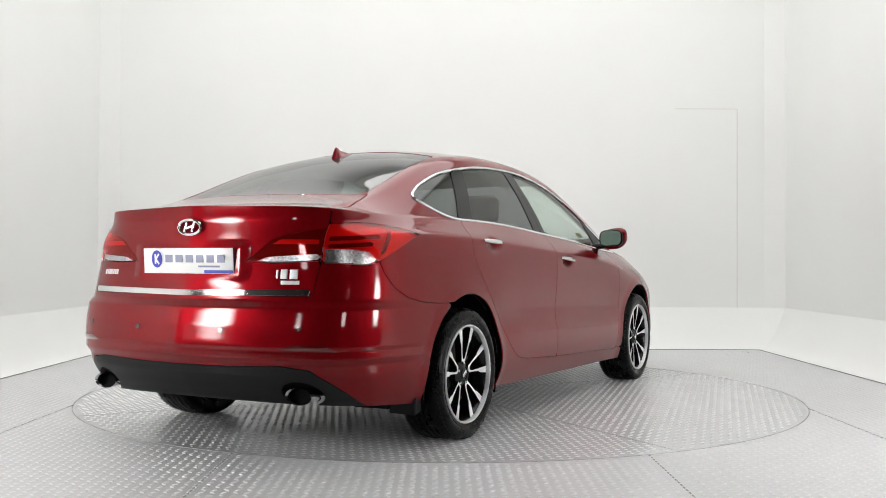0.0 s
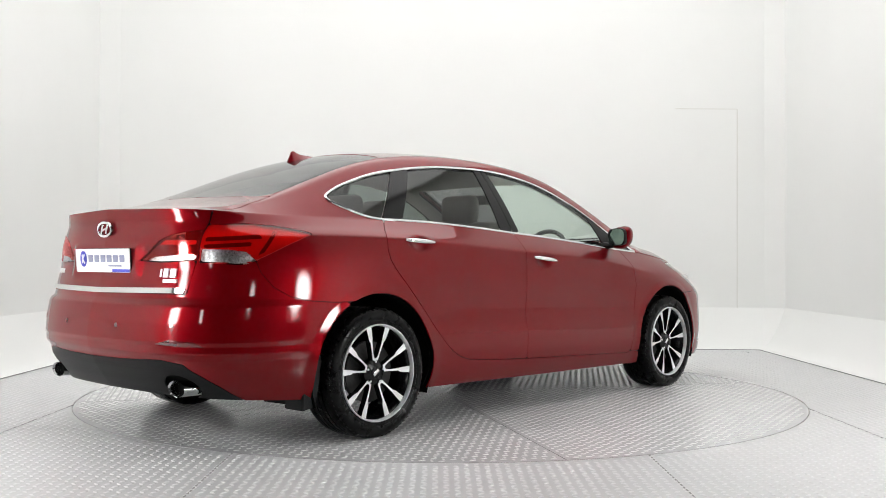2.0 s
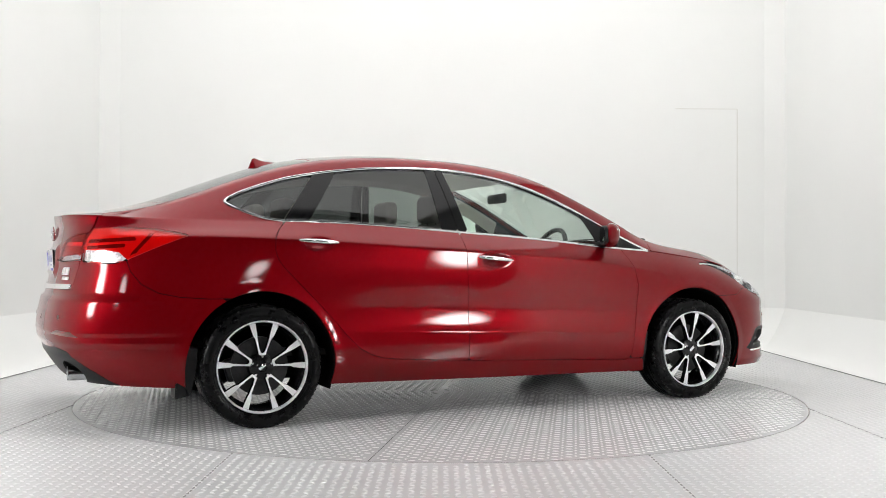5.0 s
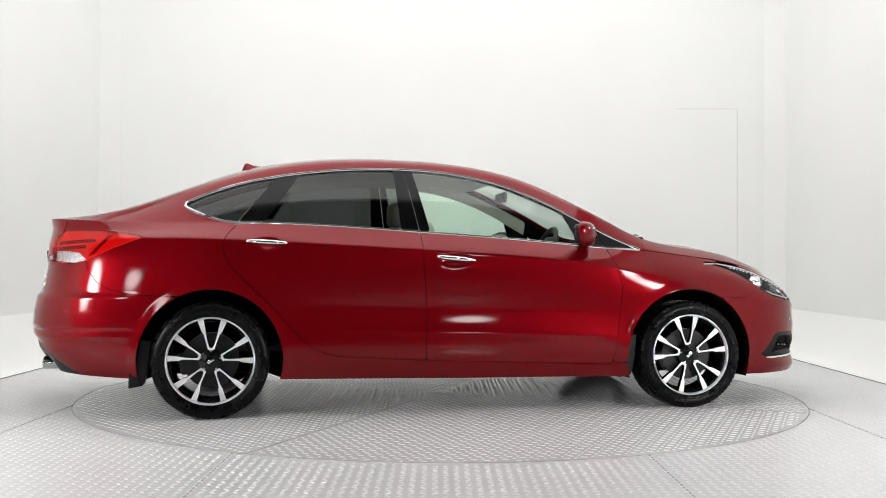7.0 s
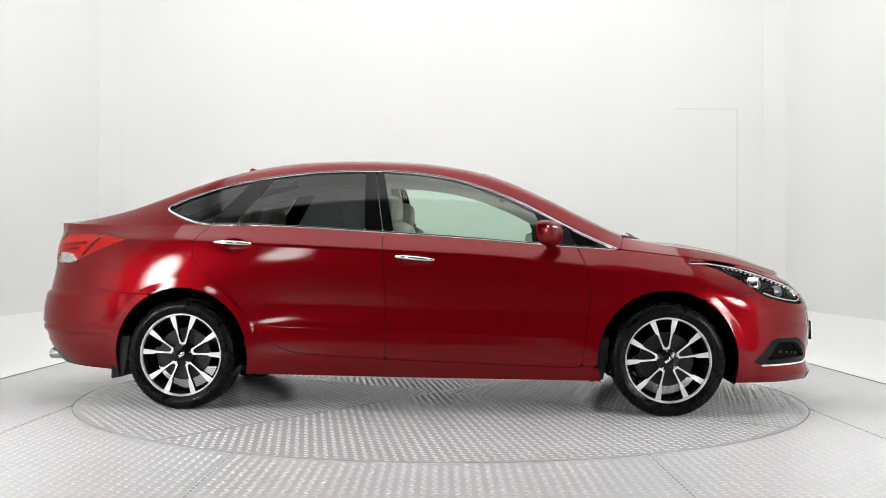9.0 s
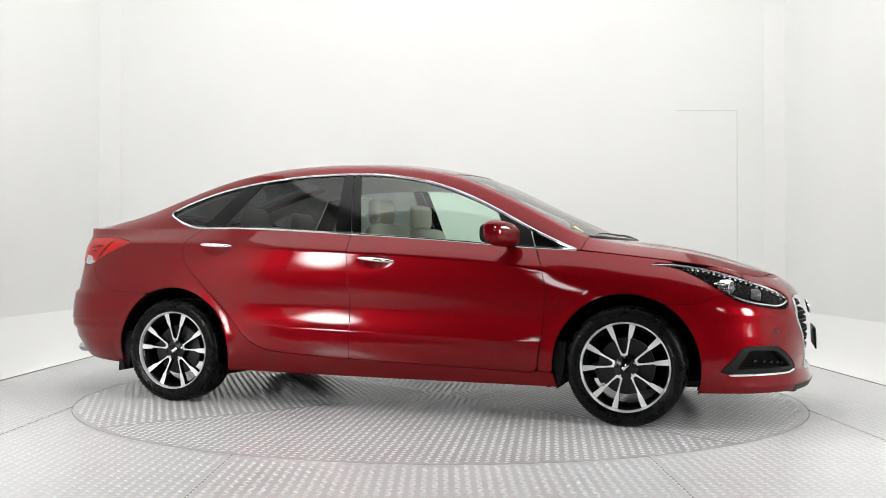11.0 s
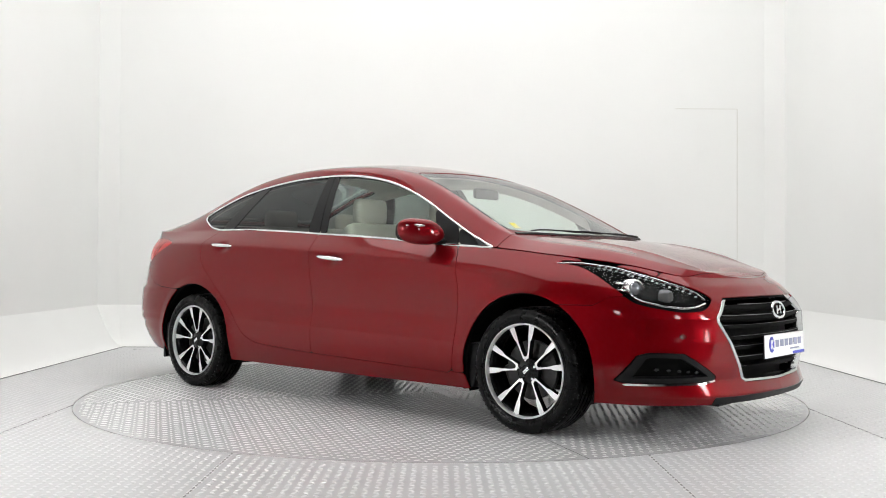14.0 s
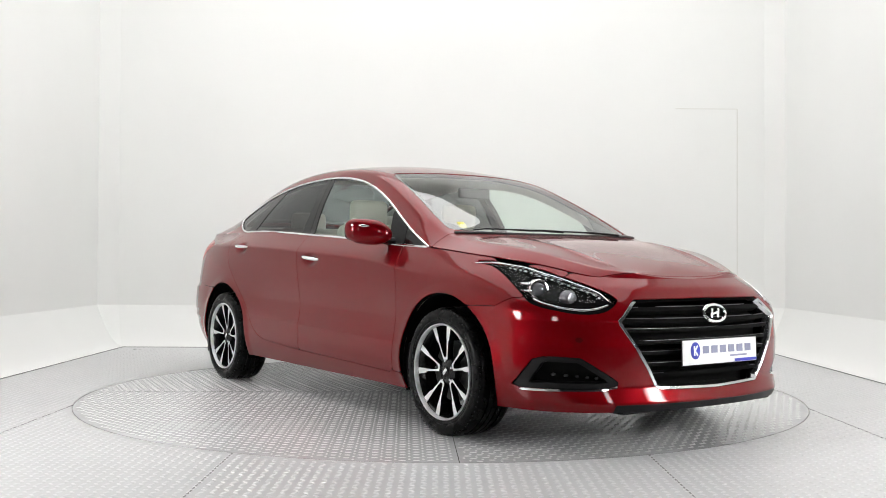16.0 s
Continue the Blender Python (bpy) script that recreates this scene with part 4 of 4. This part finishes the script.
# ---- wheels ----
def make_wheel():
    wheel = tagged(new("wheel"), "black and polished ten-spoke alloy wheel")
    R = TYRE_R
    prof = [(.236, -.098), (.243, -.108), (.272, -.116), (R - .022, -.112), (R - .008, -.100), (R - .001, -.082)]
    for k in range(-2, 3):
        o = .032 * k
        prof += [(R, o - .012), (R, o + .010), (R - .007, o + .011), (R - .007, o + .017), (R, o + .018)] if k < 2 else [(R, o - .012)]
    prof += [(R - .001, .080), (R - .008, .100), (R - .022, .112), (.278, .117), (.262, .116), (.258, .113), (.255, .115), (.244, .111), (.232, .104), (.228, .095)]
    tyre = part("tyre", revolve([(r, -o) for r, o in prof], 96), RUBBER, wheel, "black road tyre")
    for i in range(72):
        a = 2 * math.pi * i / 72
        m = Matrix.Rotation(-a, 4, "Y")
        bm = box(.010, .024, .004, (0, 0, 0), turn=Matrix.Rotation(radians(25), 4, "Z"))
        bmesh.ops.translate(bm, vec=(0, -.093, R - .0095), verts=bm.verts)
        bmesh.ops.transform(bm, matrix=m, verts=bm.verts)
        if i == 0:
            shared = part("tread_block", bm, RUBBER, tyre)
        else:
            bm.free()
            ob = new("tread_block", shared.data)
            ob.parent = tyre
            ob.matrix_basis = m
    rim = part("rim", revolve([(.236, .100), (.222, .095), (.206, .06), (.203, -.02), (.215, -.080), (.226, -.094)], 80), RIM_BLACK, wheel, "gloss black rim barrel")
    part("rim_lip", revolve([(.227, -.086), (.230, -.108), (.232, -.1145), (.236, -.1145), (.239, -.106)], 80), SATIN, wheel, "polished rim lip")
    part("brake_disc", revolve([(.065, -.035), (.150, -.035), (.150, -.012), (.065, -.012)], 64), DISC_STEEL, wheel)
    part("brake_hat", revolve([(0, -.052), (.060, -.052), (.070, -.035)], 40), TRIM, wheel)
    part("caliper", box(.075, .06, .12, (-.135, .0, .02), .015), DISC_STEEL, wheel)
    part("hub", revolve([(0, -.083), (.030, -.083), (.034, -.080), (.052, -.078), (.064, -.070), (.066, -.04), (.0, -.04)], 48), RIM_BLACK, wheel)
    part("centre_cap", revolve([(0, -.088), (.024, -.087), (.028, -.083)], 32), GLOSS_BLACK, wheel)
    part("cap_mark", box(.040, .003, .017, (0, -.0885, 0), .001, turn=Matrix.Rotation(radians(-20), 4, "Y")), CHROME, wheel)
    for k in range(5):
        for side in (-1, 1):
            a = radians(72 * k)
            # a narrow arm from the hub that broadens near the rim; bright face on a black body
            edge = [(.060, .0), (.062, .018), (.10, .0285), (.150, .0445), (.163, .056), (.240, .088)]
            outer = [(.240, .050), (.172, .0345), (.158, .0335), (.10, .0195), (.076, .010), (.072, .0)]
            face = edge + outer
            pts = []
            for r, w in face:
                x, z = r * .955, w * side * .955
                pts.append((x * math.cos(a) - z * math.sin(a), x * math.sin(a) + z * math.cos(a)))
            if side < 0:
                pts = pts[::-1]
            n = len(pts)
            v, f, idx = [], [], []
            depth = [(-.080 - .014 * min(1, max(0, (r - .06) / .15))) for r, _ in face]
            if side < 0:
                depth = depth[::-1]
            v += [(x, d, z) for (x, z), d in zip(pts, depth)]
            v += [(x, d + .034, z) for (x, z), d in zip(pts, depth)]
            f.append(list(range(n)))
            idx.append(0)
            for i in range(n):
                j = (i + 1) % n
                f.append([i, i + n, j + n, j])
                idx.append(1)
            part("spoke", mesh_of("spoke", v, f, SATIN, smooth=False, mats=[SATIN, RIM_BLACK], index=idx), SATIN, wheel, "polished face over black sides")
        a = radians(72 * k)
        bm = revolve([(0, -.086), (.006, -.086), (.0085, -.080), (.0085, -.06)], 6)
        bmesh.ops.translate(bm, vec=(.052 * math.cos(a), 0, .052 * math.sin(a)), verts=bm.verts)
        part("wheel_nut", bm, CHROME, wheel)
    return wheel


wheel = make_wheel()
wheel.parent = car
HUB_Y = .79
wheel.matrix_basis = pose(WB, -HUB_Y, HUB_Z, 0, -24, 0)
copy_thing(wheel, pose(-WB, -HUB_Y, HUB_Z, 0, -16, 0)).parent = car
copy_thing(wheel, pose(WB, HUB_Y, HUB_Z, 0, 30, 180)).parent = car
copy_thing(wheel, pose(-WB, HUB_Y, HUB_Z, 0, 10, 180)).parent = car

# arch liners, mud flaps, underbody
for x in (WB, -WB):
    for s in (-1, 1):
        v, f, n = [], [], 24
        for i in range(n + 1):
            a = radians(-20 + 220 * i / n)
            for r, y in ((.392, .868), (.41, .50), (.0, .50)):
                v.append((x + r * math.cos(a), s * y, HUB_Z + r * math.sin(a)))
        for i in range(n):
            for k in range(2):
                f.append((3 * i + k, 3 * i + k + 1, 3 * i + k + 4, 3 * i + k + 3))
        part("arch_liner", mesh_of("arch_liner", v, f, GAP), GAP, car, "black wheel arch liner")
        flap = [(-.005, .03), (.085, .03), (.075, -.09), (.050, -.205), (-.025, -.220), (-.022, -.10)]
        bm = prism(flap, -.06, .075, .004)
        bmesh.ops.translate(bm, vec=(x - .405, s * .79, .385 if x < 0 else .40), verts=bm.verts)
        part("mud_flap", bm, TRIM, car, "black plastic mud flap")
part("underbody", box(3.9, 1.35, .10, (-.02, 0, .27), .03), GAP, car, "dark underbody")
part("undertray", box(1.0, 1.05, .06, (1.75, 0, .205), .02), TRIM, car, "black engine undertray")
part("silencer", box(.35, .9, .14, (-1.95, 0, .30), .05), GAP, car)
part("front_lip", box(.25, 1.1, .02, (2.02, 0, .185), .008), TRIM, car)
for s in (-1, 1):
    pts = []
    bm = bmesh.new()
    for rr, xx in ((1.0, -2.295), (1.0, -2.08), (.86, -2.08), (.86, -2.288), (1.0, -2.295)):
        pts.append([(xx, .068 * rr * math.cos(2 * math.pi * i / 32), .036 * rr * math.sin(2 * math.pi * i / 32)) for i in range(32)])
    rings = [[bm.verts.new(p) for p in ring] for ring in pts[:4]]
    rings.append(rings[0])
    for p, q in zip(rings, rings[1:]):
        for k in range(32):
            bm.faces.new((p[k], p[(k + 1) % 32], q[(k + 1) % 32], q[k]))
    bmesh.ops.recalc_face_normals(bm, faces=bm.faces)
    bmesh.ops.translate(bm, vec=(0, s * .565, .286), verts=bm.verts)
    tip = part("exhaust_tip", bm, SATIN_CHROME, car, "oval chrome exhaust tip")
    # flat black disc inside the tip stands in for the pipe's dark depth
    hole = revolve([(0, 0), (1, 0)], 32)
    bmesh.ops.rotate(hole, cent=(0, 0, 0), matrix=Matrix.Rotation(radians(90), 3, "Z"), verts=hole.verts)
    bmesh.ops.scale(hole, vec=(1, .058, .031), verts=hole.verts)
    bmesh.ops.translate(hole, vec=(-2.250, s * .565, .286), verts=hole.verts)
    part("bore_shade", hole, GAP, tip, "flat black disc in place of the bore's shade")


# ---- handles, mirrors, aerial, wipers ----
def skin_y(x, z):
    """Half width of the skin at a place in side view."""
    low = slice(0, NL)
    d = np.hypot(GX[low] - x, GZ[low] - z)
    return float(GY[low][np.unravel_index(d.argmin(), d.shape)])


MIRROR = material('mirror_glass', (.30, .32, .32), .03, 1.0)
for s in (-1, 1):
    for x0, x1, z0, z1, tilt in ((-1.195, -.982, .963, .953, 0), (-.145, .076, .884, .864, 0)):
        y = skin_y((x0 + x1) / 2 + .13, (z0 + z1) / 2) + .012
        n = 9
        pts, rad = [], []
        for i in range(n):
            u = i / (n - 1)
            pts.append((x0 + (x1 - x0) * u, s * (y + .016 * math.sin(math.pi * u) ** .6 - .012), z0 + (z1 - z0) * u))
            rad.append(.0060 + .0065 * math.sin(math.pi * min(1, max(0, u))) ** .5)
        bm = tube(pts, rad, 12, 1.0)
        handle = part("door_handle", bm, CHROME, car, "chrome pull handle")
    # mirror
    mir = tagged(new("wing_mirror"), "dark red door mirror with an indicator strip")
    mir.parent = car
    bm = bmesh.new()
    bmesh.ops.create_uvsphere(bm, u_segments=28, v_segments=16, radius=1)
    for vtx in bm.verts:
        x, y, z = vtx.co
        sg = lambda q, p: (abs(q) ** p) * (1 if q > 0 else -1)
        inner = max(0.0, -y)
        k = .070 if x > 0 else .040
        vtx.co = (sg(x, .85) * k * (1 - .25 * inner), s * sg(y, .68) * .114, sg(z, .8) * (.072 if z > 0 else .070) * (1 - .42 * inner ** 1.5) + .016 * y)
    bmesh.ops.recalc_face_normals(bm, faces=bm.faces)
    for vtx in bm.verts:
        vtx.co.x -= .5 * s * vtx.co.y
    bmesh.ops.translate(bm, vec=(.718, s * .925, 1.016), verts=bm.verts)
    part("shell", bm, PAINT, mir)
    oval = [((abs(math.cos(q)) ** .6) * math.copysign(.096, math.cos(q)), (abs(math.sin(q)) ** .6) * math.copysign(.056, math.sin(q))) for q in np.linspace(0, 2 * math.pi, 36, endpoint=False)]
    for nm, k, x0, x1, mt, lb in (("mirror_surround", 1.0, -.014, .02, TRIM, "black surround"), ("mirror_glass", .90, -.018, .0, MIRROR, "dark mirror glass")):
        bm = prism([(px * k, pz * k) for px, pz in oval], x0, x1)
        bmesh.ops.rotate(bm, cent=(0, 0, 0), matrix=Matrix.Rotation(radians(-90), 3, "Z"), verts=bm.verts)
        for vtx in bm.verts:
            vtx.co.x -= .5 * s * vtx.co.y
        bmesh.ops.translate(bm, vec=(.684, s * .925, 1.020), verts=bm.verts)
        part(nm, bm, mt, mir, lb)
    part("indicator", tube([(.672, s * 1.032, 1.044), (.705, s * 1.018, 1.050), (.752, s * .975, 1.048), (.786, s * .905, 1.040)], [.005, .009, .009, .004], 10), SILVER, mir, "clear indicator strip")
    part("stalk", tube([(.745, s * .76, .965), (.75, s * .84, .968), (.735, s * .90, .985)], [.045, .030, .030], 12, .6), TRIM, mir, "black stalk")

# shark fin aerial
bm = bmesh.new()
prof = [(-1.255, 0), (-1.23, .055), (-1.215, .058), (-1.17, .030), (-1.10, .010), (-1.05, 0)]
top = []
for x, hgt in prof:
    b = float(z_centre(x)) - .004
    w = .028 * (1 - abs((x + 1.15) / .115) ** 2 * .6)
    top.append([bm.verts.new((x, -w, b)), bm.verts.new((x, -.006, b + hgt * .8)), bm.verts.new((x, 0, b + hgt)), bm.verts.new((x, .006, b + hgt * .8)), bm.verts.new((x, w, b))])
for p, q in zip(top, top[1:]):
    for k in range(4):
        bm.faces.new((p[k], p[k + 1], q[k + 1], q[k]))
bm.faces.new(top[0])
bmesh.ops.recalc_face_normals(bm, faces=bm.faces)
part("aerial", bm, PAINT, car, "red shark fin aerial")


def wiper(name, a, b):
    pts = [Vector(a).lerp(Vector(b), i / 8) for i in range(9)]
    pts = [(p.x, p.y, float(z_wind(p.x, p.y)) + .014) for p in pts]
    part(name, tube(pts, [.007, .007, .006, .006, .005, .004, .004, .004, .003], 8), TRIM, car, "black wiper")


def z_wind(x, y):
    up = slice(NL, ROWS)
    d = np.hypot(GX[up] - x, GY[up] - abs(y))
    return GZ[up][np.unravel_index(d.argmin(), d.shape)]


wiper("wiper", (1.30, -.02, 0), (1.19, -.56, 0))
wiper("wiper", (1.29, .42, 0), (1.275, -.14, 0))
cowl_pts = [(1.315 - .30 * (y / .68) ** 2 * .55, y, 0) for y in np.linspace(-.66, .66, 15)]
part("cowl", tube([(x, y, float(z_wind(x, y)) - .004) for x, y, _ in cowl_pts], .022, 8, .5), TRIM, car, "black scuttle panel")
part("sticker", box(.002, .06, .04, (0, 0, 0)), STICKER, car, "small yellow sticker").matrix_basis = look((1.075, -.55, 1.055), (2.0, -.75, 2.6)) @ pose(0, 0, 0, 0, 90, 0)


# ---- cabin ----
def seat(x, y, wide, rear=False):
    thing = tagged(new("seat"), "pale beige leather seat")
    thing.parent = car
    thing.matrix_basis = pose(x, y, 0)
    part("cushion", box(.50, wide, .14, (0.08, 0, .46), .05, 3), LEATHER, thing)
    back = box(.13, wide, .62, (0, 0, 0), .05, 3, Matrix.Rotation(radians(-20), 4, "Y"))
    bmesh.ops.translate(back, vec=(-.28, 0, .80), verts=back.verts)
    part("backrest", back, LEATHER, thing)
    n = 1 if not rear else 2
    for k in range(n):
        dy = 0 if n == 1 else (-.34 + .68 * k)
        part("headrest", box(.09, .27, .17, (-.415, dy, 1.175 if not rear else 1.13), .04, 3), LEATHER, thing)
        part("headrest_post", tube([(-.40, dy - .06, 1.05), (-.41, dy - .06, 1.12)], .007, 8), CHROME, thing)
        part("headrest_post", tube([(-.40, dy + .06, 1.05), (-.41, dy + .06, 1.12)], .007, 8), CHROME, thing)


seat(.20, -.37, .50)
seat(.20, .37, .50)
seat(-.72, 0, 1.20, True)
part("dashboard", box(.45, 1.38, .28, (.93, 0, .82), .08, 3), DASH, car, "dark dashboard")
part("parcel_shelf", box(.55, 1.1, .03, (-1.45, 0, 1.03), .01), DASH, car)
part("cabin_floor", box(2.6, 1.4, .03, (-.2, 0, .36)), DASH, car)
wheel_loop = [(0, .185 * math.cos(2 * math.pi * i / 40), .185 * math.sin(2 * math.pi * i / 40)) for i in range(41)]
steer = part("steering_wheel", tube(wheel_loop, .015, 8), DASH, car, "dark steering wheel")
steer.matrix_basis = pose(.62, -.37, .90, 0, 25, 0)
part("spoke", box(.02, .34, .05, (0, 0, -.02), .008), DASH, steer)
part("steering_boss", box(.05, .13, .11, (.01, 0, -.01), .02), DASH, steer)
part("rear_view_mirror", box(.030, .24, .065, (.45, 0, 1.285), .014), DASH, car)
part("dash_screen", box(.03, .25, .08, (.80, 0, .985), .012), DASH, car)


# ---- what moves ----
TURN0, RATE, PIVOT = 61.5, -7.279, (0.0536, 0.0327)


def motions():
    rows_car, rows_table = [], []
    for k in range(17):
        a = TURN0 + RATE * k
        m = pose(0, 0, 0, 0, 0, a)
        rows_table.append((float(k), m))
        rows_car.append((float(k), m @ pose(-PIVOT[0], -PIVOT[1], 0.0015)))
    walk(car, rows_car)
    walk(turntable, rows_table)


motions()
